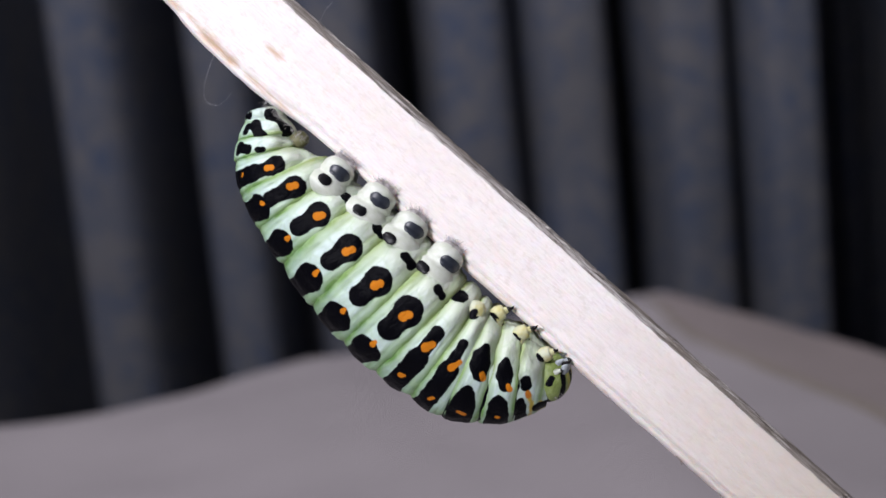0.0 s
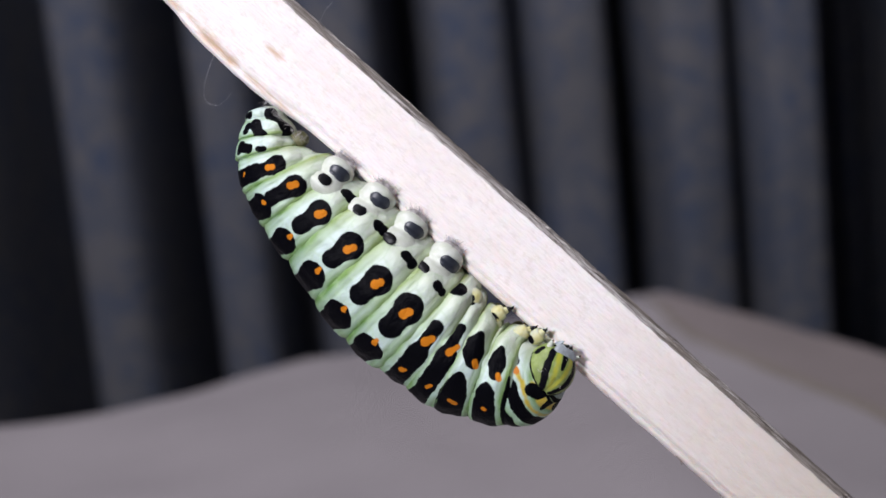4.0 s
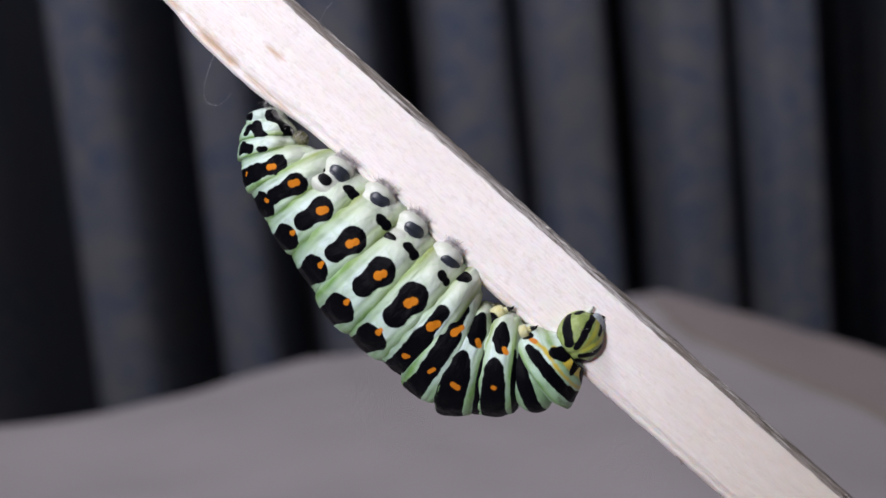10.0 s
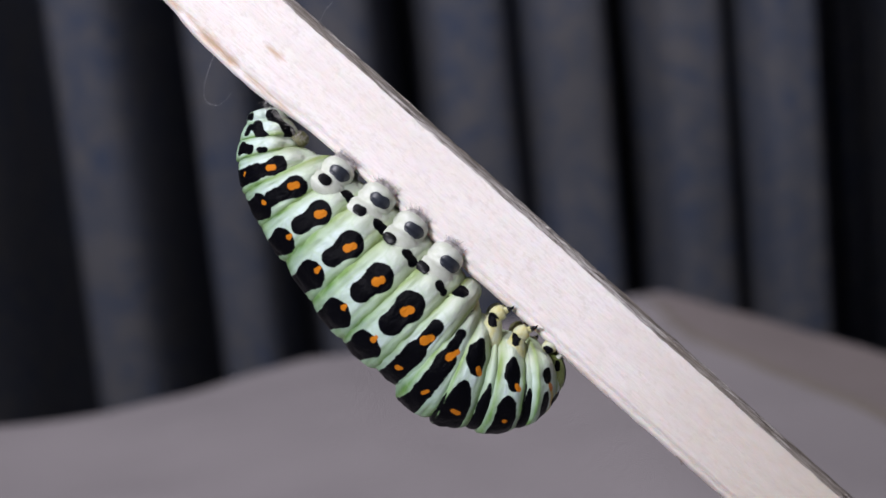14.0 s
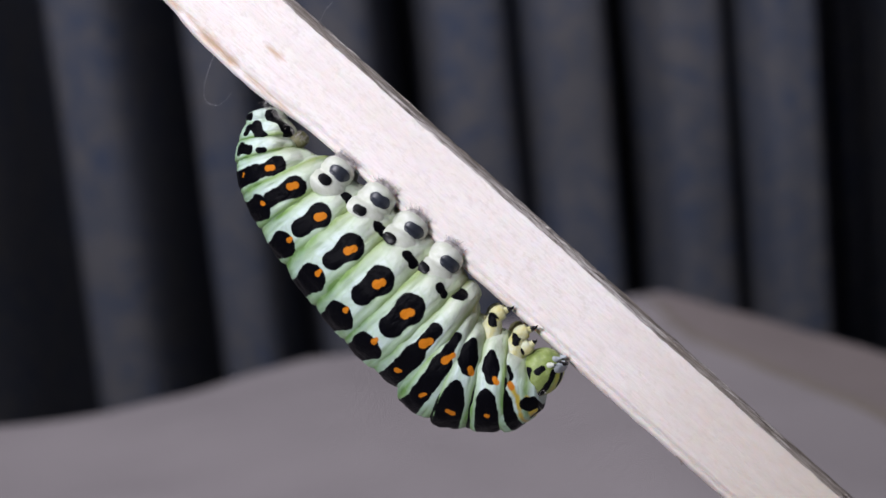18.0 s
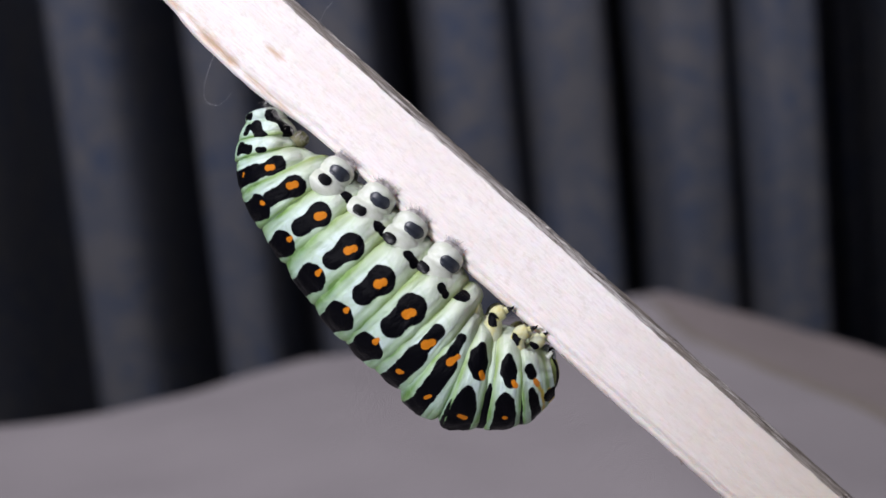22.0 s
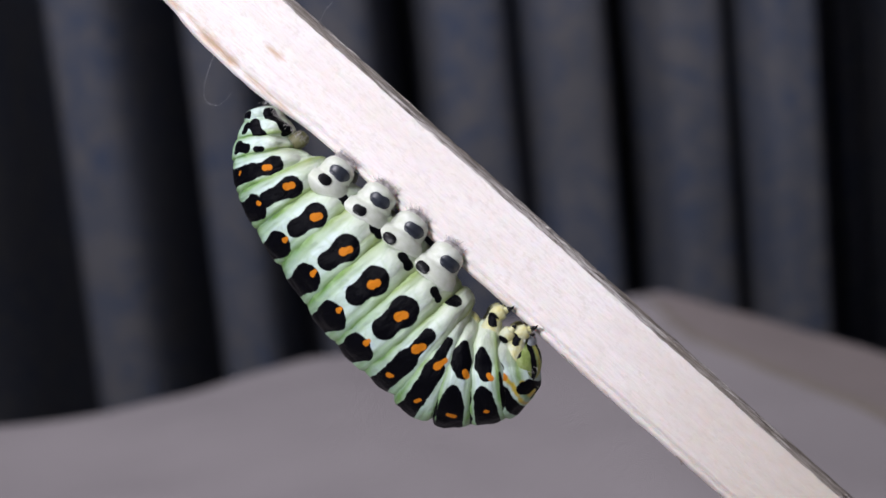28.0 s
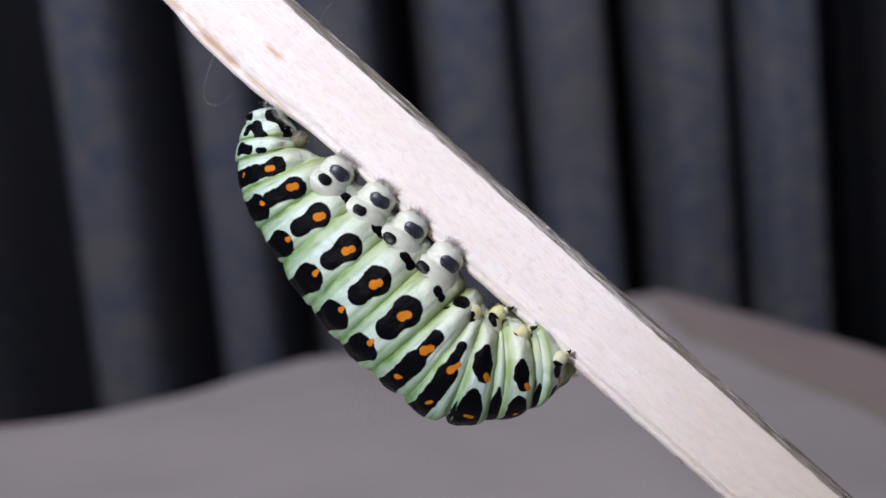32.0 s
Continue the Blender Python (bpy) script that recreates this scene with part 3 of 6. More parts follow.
spots(A1, ORANGE_INK, -0.13, 38, 0.25, 0.04, 43, 0.25)
spots(A1, BLACK_INK, -1.15, 146, 0.45, -0.80, 130, 0.45)


def trail(seg, ink, *places):
    """A marking through places (s along the segment, a round it in degrees, radius in millimetres), with its twin on the far side."""
    point, _, _, marks = SHAPES[seg]
    for (s0, a0, r0), (s1, a1, r1) in zip(places, places[1:]):
        for i in range(13):
            t = i / 12
            for sign in (1, -1):
                marks.append((ink, point(s0 + (s1 - s0) * t, sign * radians(a0 + (a1 - a0) * t)), r0 + (r1 - r0) * t))


T3 = segment('thorax_segment', 3.17, -10.35, -25.5, 11.03, 9.27, 3.01, 1.64, 0.08, 1.00)
trail(T3, BLACK_INK, (0.50, 111, 0.44), (0.47, 103, 0.82), (0.52, 96, 0.98), (0.60, 88, 0.72))
trail(T3, ORANGE_INK, (0.70, 88, 0.28), (0.77, 85, 0.31))
trail(T3, BLACK_INK, (0.40, 69, 0.42), (0.42, 60, 0.92), (0.46, 46, 1.16), (0.44, 25, 1.22), (0.44, 0, 1.18))
trail(T3, ORANGE_INK, (0.40, 39, 0.26), (0.54, 37, 0.30))
trail(T3, BLACK_INK, (-0.02, 54, 0.12), (-0.03, 40, 0.26), (-0.03, 0, 0.30))
T2 = segment('thorax_segment', 5.42, -11.01, -7.7, 9.40, 8.80, 3.00, 1.84, -0.10, 1.00)
trail(T2, BLACK_INK, (0.48, 109, 0.34), (0.48, 101, 0.64), (0.51, 94, 0.78), (0.58, 84, 0.58))
trail(T2, ORANGE_INK, (0.69, 83, 0.24), (0.75, 80, 0.27))
trail(T2, BLACK_INK, (0.44, 69, 0.40), (0.46, 60, 0.84), (0.50, 44, 1.02), (0.50, 22, 1.10), (0.50, 0, 1.10))
trail(T2, ORANGE_INK, (0.48, 41, 0.17), (0.54, 40, 0.19))
trail(T2, BLACK_INK, (1.04, 84, 0.16), (1.06, 70, 0.30), (1.06, 48, 0.36), (1.06, 0, 0.38))
T1 = segment('thorax_segment', 7.81, -11.43, -11.9, 8.80, 5.40, 2.51, 2.35, 0.06, 1.00)
trail(T1, BLACK_INK, (0.38, 102, 0.46), (0.43, 94, 0.54))
trail(T1, ORANGE_INK, (0.54, 84, 0.26), (0.60, 80, 0.28))
trail(T1, YELLOW_INK, (0.62, 78, 0.24), (0.74, 66, 0.18), (0.76, 40, 0.15), (0.76, 0, 0.15))
trail(T1, YELLOW_INK, (1.02, 60, 0.28), (1.10, 40, 0.42), (1.12, 0, 0.46))
trail(T1, BLACK_INK, (0.36, 72, 0.34), (0.40, 60, 0.56), (0.46, 36, 0.56), (0.48, 0, 0.56))
trail(T1, BLACK_INK, (0.98, 51, 0.58), (1.14, 42, 0.72))
trail(T1, BLACK_INK, (1.00, 0, 0.34), (1.26, 0, 0.50))


def thorax_fold(radius, depth, half, seed):
    """The plump ring of skin between two thorax segments, black over the back."""
    rows, cols = 30, 120
    verts, fold, under, marks = [], [], [], []
    for i in range(rows):
        u = -1 + 2 * i / (rows - 1)
        for j in range(cols):
            a = 2 * math.pi * j / cols
            r = radius * (0.62 + 0.38 * math.sqrt(max(1 - u * u, 0.0))) + 0.05 * noise.noise((u * 2, a * 1.5, seed))
            wide = half * (0.64 + 0.36 * math.cos(a))
            verts.append((u * wide, -r * math.cos(a), r * depth * math.sin(a)))
            fold.append(0.35 + 0.3 * abs(u))
            under.append(abs(math.atan2(math.sin(a), math.cos(a))) / math.pi)
    for k in range(-40, 41):
        a = radians(2.0 * k)
        marks.append(("black", (0.0, -radius * math.cos(a), radius * depth * math.sin(a)), 0.62 * min(1.0, (84 - abs(2.0 * k)) / 30) + 0.05))
    faces = grid_faces(rows, cols, True) + [tuple(range(cols - 1, -1, -1)), tuple(range((rows - 1) * cols, rows * cols))]
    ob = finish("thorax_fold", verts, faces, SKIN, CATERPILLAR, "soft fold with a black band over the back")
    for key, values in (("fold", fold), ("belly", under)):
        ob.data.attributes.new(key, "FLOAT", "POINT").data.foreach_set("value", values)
    paint(ob, marks)
    return ob


FOLD32 = thorax_fold(4.50, 1.0, 1.25, 2.0)
FOLD21 = thorax_fold(4.22, 0.90, 1.60, 5.0)
for seg in SHAPES:
    paint(seg, SHAPES[seg][3])


def hairs(parent, base, way, spread, count, length, mat, seed, name="hairs"):
    """A tuft of fine hairs."""
    rng = random.Random(seed)
    base, way = Vector(base), Vector(way).normalized()
    verts, faces = [], []
    for i in range(count):
        off = Vector((rng.gauss(0, 1), rng.gauss(0, 1), rng.gauss(0, 1))) * spread
        d = (way + 0.55 * Vector((rng.gauss(0, 1), rng.gauss(0, 1), rng.gauss(0, 1)))).normalized()
        l = length * rng.uniform(0.5, 1.2)
        v, f = lathe([(*(base + off), 0.022), (*(base + off + d * l), 0.006)], 4)
        n = len(verts)
        verts += v
        faces += [tuple(k + n for k in q) for q in f]
    ob = finish(name, verts, faces, mat, parent)
    ob["kind"] = "stuff"


def proleg(foot, base, mark, second, seed, wide=1.20):
    """A stubby belly leg with a slate mark, holding the stick with a fringed pad."""
    for side in (1, -1):
        f, b = Vector((foot[0], foot[1], 2.3 * side)), Vector((base[0], base[1], 2.25 * side))
        f = f - (f - b).normalized() * 0.75
        way = (f - b).normalized()
        flat = Vector((way.x, way.y, 0)).normalized()
        across = Vector((-flat.y, flat.x, 0))
        span = (f - b).length
        out = (Vector((0, 0, side)) - way * (way.z * side)).normalized()
        # a swelling that narrows to the foot, with one ring fold
        spine = []
        for i in range(26):
            t = i / 25
            x = -1.6 + (span + 2.6) * t
            r = 2.15 - 0.85 * min(max((x + 0.4) / span, 0.0), 1.0) ** 0.9
            r *= math.sqrt(max(1 - ((x + 0.2) / -1.45) ** 2, 0.0)) if x < -0.2 else 1.0
            r *= math.sqrt(max(1 - ((x - span) / 1.02) ** 2, 0.0)) if x > span else 1.0
            r -= 0.20 * math.exp(-((x - span * 0.42) / 0.20) ** 2)
            spine.append((*(b + way * x), max(r * wide, 0.01)))
        v, fc = lathe(spine, 36)
        leg = finish("proleg", [q + 0.06 * Vector((noise.noise(q * 1.3), noise.noise(q * 1.3 + Vector((9, 0, 0))), 0)) for q in v], fc, PALE, CATERPILLAR, "stubby pale belly leg")
        v, fc = lathe(capsule(f + way * 0.62 - across * 0.45, f + way * 0.62 + across * 0.45, 0.62, 0.62, 5), 24)
        finish("foot_pad", v, fc, HAIR, leg, "grey fringed foot pad")
        for k in (-0.7, -0.25, 0.25, 0.7):
            hairs(leg, f + way * 0.95 + across * k + Vector((0, 0, side * 0.3)), way + across * k * 0.5 + Vector((0, 0, side * 0.4)), 0.20, 34, 0.48, HAIR, seed + k)

        def surface(p, q):
            x = p
            r = (2.15 - 0.85 * min(max((x + 0.4) / span, 0.0), 1.0) ** 0.9) * wide - 0.20 * math.exp(-((x - span * 0.42) / 0.20) ** 2)
            return b + way * p + across * q + out * math.sqrt(max(r * r - q * q, 0.02))
        for spot, r1, r2, l, mat, name in ((mark, 0.56, 0.52, 0.36, GREY, "slate_marking"), (second, 0.42, 0.40, 0.2, BLACK, "black_marking")):
            if not spot:
                continue
            d = Vector((spot[0] * 0.965 - b.x, spot[1] * 0.965 - b.y, 0))
            u0, w0 = (d.dot(flat) - 1.7 * out.dot(flat)) / way.dot(flat), d.dot(across)
            v, fc = patch(surface, u0, w0 - l, r1, u0, w0 + l, r2, 0.04 * side, 1.0, seed, 0.075 * side)
            finish(name, v, fc, mat, leg, "slate grey oval mark" if mat is GREY else "")


proleg((-8.55, 7.5), (-9.9, 5.7), (-9.2, 6.75), (-10.45, 6.1), 1, 1.12)
proleg((-5.05, 5.2), (-6.6, 3.1), (-5.65, 4.3), (-7.35, 3.4), 2)
proleg((-2.25, 2.75), (-3.6, 0.9), (-2.6, 1.7), (-4.7, 0.95), 3)
proleg((0.85, 0.0), (-0.7, -1.9), (0.55, -1.3), (-1.8, -1.6), 4)
for side in (1, -1):
    v, f = lathe(capsule((-14.1, 8.9, 0.3 * side), (-12.6, 9.75, 0.45 * side), 0.9, 0.7, 6), 26)
    clasper = finish("clasper", v, f, SHADED_OLIVE, CATERPILLAR, "olive clasper at the tail, coloured dark as in the body's shade")
    v, f = lathe(capsule((-13.15, 8.35, 1.25 * side), (-12.7, 8.25, 1.3 * side), 0.36, 0.34, 5), 16)
    finish("black_marking", v, f, BLACK, clasper)
for k in range(9):
    f = k / 8
    hairs(CATERPILLAR, (-15.6 + 3.3 * f, 12.55 - 3.0 * f, 1.3 + 0.5 * math.sin(math.pi * f)), (0.66, 0.75, 0.3), 0.16, 18, 0.38, HAIR, 60 + k)


def true_leg(parent, base, tip, mark, side=1, z=1.7, scale=1.0):
    """A jointed leg of the thorax: a pale yellow bulb with a black smear, a narrower joint and a hooked claw."""
    b, t = Vector((base[0], base[1], side * z)), Vector((tip[0], tip[1], side * (z + 0.1)))
    way = (t - b).normalized()
    spine = [(*(b + way * (-0.95 + 0.1 * i) * scale), 0.80 * scale * math.sqrt(max(1 - ((-0.95 + 0.1 * i + 0.05) / 1.05) ** 2, 0.0)) if i < 16 else 0.40 * scale) for i in range(16)]
    v, f = lathe(spine, 36)
    leg = finish("leg", v, f, LEG_SKIN, parent, "short pale yellow walking leg")
    if parent is CATERPILLAR:
        v2, f2 = lathe(capsule(b + Vector((-0.9, -2.3, -0.5 * side)), b - way * 0.35 * scale, 1.25, 0.66 * scale, 6), 26)
        soft = finish("leg_root", v2, f2, LEG_SKIN, leg, "soft pale root of the leg with a black smear")
        smear = b - way * 0.50 * scale + Vector((-0.20, -0.25, 0.66 * side))
        paint(soft, [("black", smear + Vector((-0.05 * k, 0.15 * k, -0.04 * abs(k) * side)), 0.47) for k in (-2, -1, 0, 1, 2)])
    m = Vector((mark[0], mark[1], side * (z + 0.62 * scale)))
    up = Vector((-way.y, way.x, 0))
    paint(leg, [("black", m + up * 0.13 * k * scale - way * (0.16 + 0.03 * k * k) * scale, 0.50 * scale) for k in range(-4, 5)])
    v, f = lathe(capsule(b + way * 0.30 * scale, b + way * 0.80 * scale, 0.54 * scale, 0.34 * scale, 5), 20)
    joint = finish("joint", v, f, YELLOW, leg, "narrow yellow end joint")
    a = b + way * 0.80 * scale
    v, f = lathe([(*a, 0.34 * scale), (*a.lerp(t, 0.35), 0.28 * scale), (*(a.lerp(t, 0.75) - up * 0.03), 0.15 * scale), (*(t + up * 0.10), 0.03)], 14)
    finish("claw", v, f, CLAW, joint, "black hooked claw")
    return leg


FRONT_LEGS = []
for side in (1, -1):
    # soft pale swellings from which the legs grow
    for seg, x, y, z, dx, dy, r in ((A1, 1.7, -4.2, 1.7, -0.9, -1.4, 0.95), (A1, 2.8, -5.3, 3.3, -0.9, -2.2, 0.90), (T3, 4.5, -6.3, 1.7, -0.7, -1.8, 0.9), (T2, 6.4, -7.8, 1.7, -0.6, -1.6, 0.8)):
        back_to = seg.matrix_basis.inverted()
        v, f = lathe(capsule((x + dx, y + dy, (z - 0.2) * side), (x, y, z * side), r * 1.25, r, 6), 26)
        v = [q + 0.08 * Vector((noise.noise(q * 1.2), noise.noise(q * 1.2 + Vector((5, 0, 0))), 0)) for q in v]
        swelling = finish("leg_base", [(back_to @ (q / 1000)) * 1000 for q in v], f, LEG_SKIN, seg, "soft pale swelling under the legs")
        spot = [Vector((x - 0.25 + 0.16 * k, y - 0.25 + 0.20 * k, (z + r * 0.86) * side)) for k in (-2, -1, 0, 1)]
        paint(swelling, [("black", (back_to @ (q / 1000)) * 1000, 0.46 - 0.05 * abs(k)) for k, q in enumerate(spot)] if x == 2.8 else [])
    true_leg(CATERPILLAR, (4.85, -5.55), (6.2, -5.0), (4.55, -6.0), side, 2.3, 0.86)
    true_leg(CATERPILLAR, (6.85, -7.2), (8.2, -6.65), (6.2, -7.6), side, 2.75, 0.84)
    FRONT_LEGS.append(true_leg(T1, (0.70, 3.05), (1.62, 3.75), (0.42, 2.55), side, 2.3, 0.82))


def head():
    """The head: a green capsule with black stripes; x forwards to the face, y to the mouth, z to its left."""
    radii = Vector((1.92, 2.30, 2.20))

    def surface(p, q):
        lat, lon = p / radii.y, q / radii.z
        return Vector((radii.x * math.cos(lat) * math.cos(lon), radii.y * math.sin(lat), radii.z * math.cos(lat) * math.sin(lon)))

    rows, cols = 70, 96
    verts = []
    for i in range(rows):
        lat = -math.pi / 2 + math.pi * (i + 0.02) / (rows - 0.96)
        for j in range(cols):
            lon = 2 * math.pi * j / cols
            v = Vector((radii.x * math.cos(lat) * math.cos(lon), radii.y * math.sin(lat), radii.z * math.cos(lat) * math.sin(lon)))
            cleft = 0.16 * math.exp(-(v.z / 0.22) ** 2) * (1 if v.y < -0.6 and v.x > 0 else 0)
            verts.append(v * (1 - cleft * 0.35))
    faces = [tuple(reversed(f)) for f in grid_faces(rows, cols, True)]
    faces.append(tuple(range(cols)))
    faces.append(tuple(range(rows * cols - 1, (rows - 1) * cols - 1, -1)))
    ob = finish("head", verts, faces, HEAD_SKIN, CATERPILLAR, "small green head with black stripes")
    marks = []

    def stripe(ink, *places):
        """A stripe through places (latitude, longitude, radius) on both cheeks."""
        for (p0, q0, r0), (p1, q1, r1) in zip(places, places[1:]):
            for i in range(13):
                t = i / 12
                for sign in (1, -1):
                    marks.append((ink, surface(radians(p0 + (p1 - p0) * t) * radii.y, sign * radians(q0 + (q1 - q0) * t) * radii.z), r0 + (r1 - r0) * t))

    stripe("black", (31, 75, 0.27), (18, 79, 0.30))
    stripe("black", (8, 100, 0.30), (-25, 86, 0.48), (-60, 62, 0.44))
    stripe("black", (36, 38, 0.25), (-15, 34, 0.36), (-58, 23, 0.28))
    stripe("black", (32, 0, 0.32), (6, 0, 0.15))
    stripe("black", (-20, 150, 0.50), (-62, 140, 0.50))
    stripe("yellow", (-56, 0, 0.14), (-20, 9, 0.20), (20, 17, 0.22), (40, 20, 0.16))
    paint(ob, marks)
    for sign in (1, -1):
        for k in range(5):
            a = 0.5 * k
            spot = surface(1.95 + 0.16 * math.sin(a * 2), sign * (1.5 + 0.25 * k))
            v, f = lathe(capsule(spot, spot * 1.02, 0.08, 0.07, 3), 8)
            finish("eye", v, f, CLAW, ob, "tiny black simple eye")
        root = surface(radians(46) * radii.y, sign * radians(64) * radii.z)
        v, f = lathe(capsule(root * 0.96, root + Vector((0.26, 0.30, 0.08 * sign)), 0.27, 0.17, 5), 14)
        feeler = finish("antenna", v, f, PALE, ob, "stubby white feeler")
        v, f = lathe(capsule(root + Vector((0.26, 0.30, 0.08 * sign)), root + Vector((0.40, 0.46, 0.10 * sign)), 0.13, 0.07, 4), 10)
        finish("antenna_tip", v, f, CLAW, feeler, "dark tip")
        v, f = lathe(capsule((1.02, 2.02, sign * 0.44), (1.34, 2.26, sign * 0.16), 0.30, 0.14, 4), 14)
        finish("jaw", v, f, CLAW, ob, "dark horny jaw")
        v, f = lathe(capsule((0.45, 2.05, sign * 0.62), (0.80, 2.52, sign * 0.46), 0.30, 0.09, 4), 12)
        finish("palp", v, f, HORN, ob, "pale grey mouth feeler")
    rows, cols = 22, 36
    verts = []
    for i in range(rows):
        u = -1 + 2 * i / (rows - 1)
        for j in range(cols):
            a = 2 * math.pi * j / cols
            r = math.sqrt(max(1 - u * u, 0.0))
            notch = 1 - 0.25 * math.exp(-(u / 0.16) ** 2) * max(math.sin(a), 0.0)
            verts.append((1.10 + 0.44 * r * math.cos(a), 1.60 + 0.74 * r * math.sin(a) * notch, 1.12 * u))
    finish("lip", verts, grid_faces(rows, cols, True), HORN, ob, "pale bluish grey upper lip")
    rng = random.Random(21)
    for i in range(16):
        spot = surface(rng.uniform(-1.2, 2.6), rng.uniform(-2.4, 2.4))
        hairs(ob, spot, spot, 0.0, 1, 0.45, HAIR, 100 + i, "bristle")
    return ob


HEAD = head()


# ---------------------------------------------------------------- movement
def motions():
    walk(A10, [
        (0, at(-15.57, 10.70, 0.00, 0.0, 0.0, -81.1)), (0.5, at(-15.57, 10.70, 0.00, 0.0, 0.0, -81.1)),
        (1, at(-15.57, 10.70, 0.00, 0.0, 0.0, -81.1)), (1.5, at(-15.57, 10.70, 0.00, 0.0, 0.0, -81.1)),
        (2, at(-15.57, 10.70, 0.00, 0.0, 0.0, -81.1)), (2.5, at(-15.57, 10.70, 0.00, 0.0, 0.0, -81.1)),
        (3, at(-15.57, 10.72, 0.00, 0.0, 0.0, -81.1)), (3.5, at(-15.57, 10.75, 0.00, 0.0, 0.0, -81.1)),
        (5.5, at(-15.50, 10.70, 0.00, 0.0, 0.0, -81.1)), (6, at(-15.52, 10.70, 0.00, 0.0, 0.0, -81.1)),
        (6.5, at(-15.56, 10.70, 0.00, 0.0, 0.0, -81.1)), (7, at(-15.57, 10.70, 0.00, 0.0, 0.0, -81.1)),
        (7.5, at(-15.56, 10.68, 0.00, 0.0, 0.0, -81.1)), (8, at(-15.52, 10.64, 0.00, 0.0, 0.0, -81.1)),
        (8.5, at(-15.50, 10.62, 0.00, 0.0, 0.0, -81.1)), (9, at(-15.50, 10.62, 0.00, 0.0, 0.0, -81.1)),
        (9.5, at(-15.50, 10.62, 0.00, 0.0, 0.0, -81.1)), (10, at(-15.50, 10.62, 0.00, 0.0, 0.0, -81.1)),
        (10.5, at(-15.50, 10.62, 0.00, 0.0, 0.0, -81.1)), (11, at(-15.50, 10.62, 0.00, 0.0, 0.0, -81.1)),
        (11.5, at(-15.48, 10.62, 0.00, 0.0, 0.0, -81.1)), (12, at(-15.44, 10.62, 0.00, 0.0, 0.0, -81.1)),
        (12.5, at(-15.42, 10.62, 0.00, 0.0, 0.0, -81.1)), (13, at(-15.42, 10.62, 0.00, 0.0, 0.0, -81.1)),
        (13.5, at(-15.42, 10.62, 0.00, 0.0, 0.0, -81.1)), (14, at(-15.42, 10.62, 0.00, 0.0, 0.0, -81.1)),
        (14.5, at(-15.43, 10.63, 0.00, 0.0, 0.0, -81.1)), (16.5, at(-15.50, 10.70, 0.00, 0.0, 0.0, -81.1)),
        (17, at(-15.50, 10.68, 0.00, 0.0, 0.0, -81.1)), (17.5, at(-15.50, 10.64, 0.00, 0.0, 0.0, -81.1)),
        (18, at(-15.50, 10.62, 0.00, 0.0, 0.0, -81.1)), (18.5, at(-15.50, 10.62, 0.00, 0.0, 0.0, -81.1)),
        (19, at(-15.50, 10.62, 0.00, 0.0, 0.0, -81.1)), (19.5, at(-15.50, 10.62, 0.00, 0.0, 0.0, -81.1)),
        (20, at(-15.50, 10.62, 0.00, 0.0, 0.0, -81.1)), (20.5, at(-15.50, 10.62, 0.00, 0.0, 0.0, -81.1)),
        (21, at(-15.50, 10.62, 0.00, 0.0, 0.0, -81.1)), (21.5, at(-15.50, 10.62, 0.00, 0.0, 0.0, -81.1)),
        (22, at(-15.52, 10.64, 0.00, 0.0, 0.0, -81.1)), (22.5, at(-15.56, 10.68, 0.00, 0.0, 0.0, -81.1)),
        (23, at(-15.60, 10.72, 0.00, 0.0, 0.0, -81.1)), (23.5, at(-15.63, 10.76, 0.00, 0.0, 0.0, -81.1)),
        (24, at(-15.65, 10.79, 0.00, 0.0, 0.0, -81.1)), (24.5, at(-15.63, 10.81, 0.00, 0.0, 0.0, -81.1)),
        (25, at(-15.59, 10.79, 0.00, 0.0, 0.0, -81.1)), (25.5, at(-15.58, 10.77, 0.00, 0.0, 0.0, -81.1)),
        (27.5, at(-15.65, 10.77, 0.00, 0.0, 0.0, -81.1)), (28, at(-15.65, 10.77, 0.00, 0.0, 0.0, -81.1)),
        (28.5, at(-15.63, 10.76, 0.00, 0.0, 0.0, -81.1)), (29, at(-15.59, 10.72, 0.00, 0.0, 0.0, -81.1)),
        (29.5, at(-15.57, 10.70, 0.00, 0.0, 0.0, -81.1)), (30, at(-15.57, 10.70, 0.00, 0.0, 0.0, -81.1)),
        (30.5, at(-15.57, 10.68, 0.00, 0.0, 0.0, -81.1)), (31, at(-15.56, 10.64, 0.00, 0.0, 0.0, -81.1)),
        (31.5, at(-15.52, 10.62, 0.00, 0.0, 0.0, -81.1)), (32, at(-15.50, 10.62, 0.00, 0.0, 0.0, -81.1)),
    ])
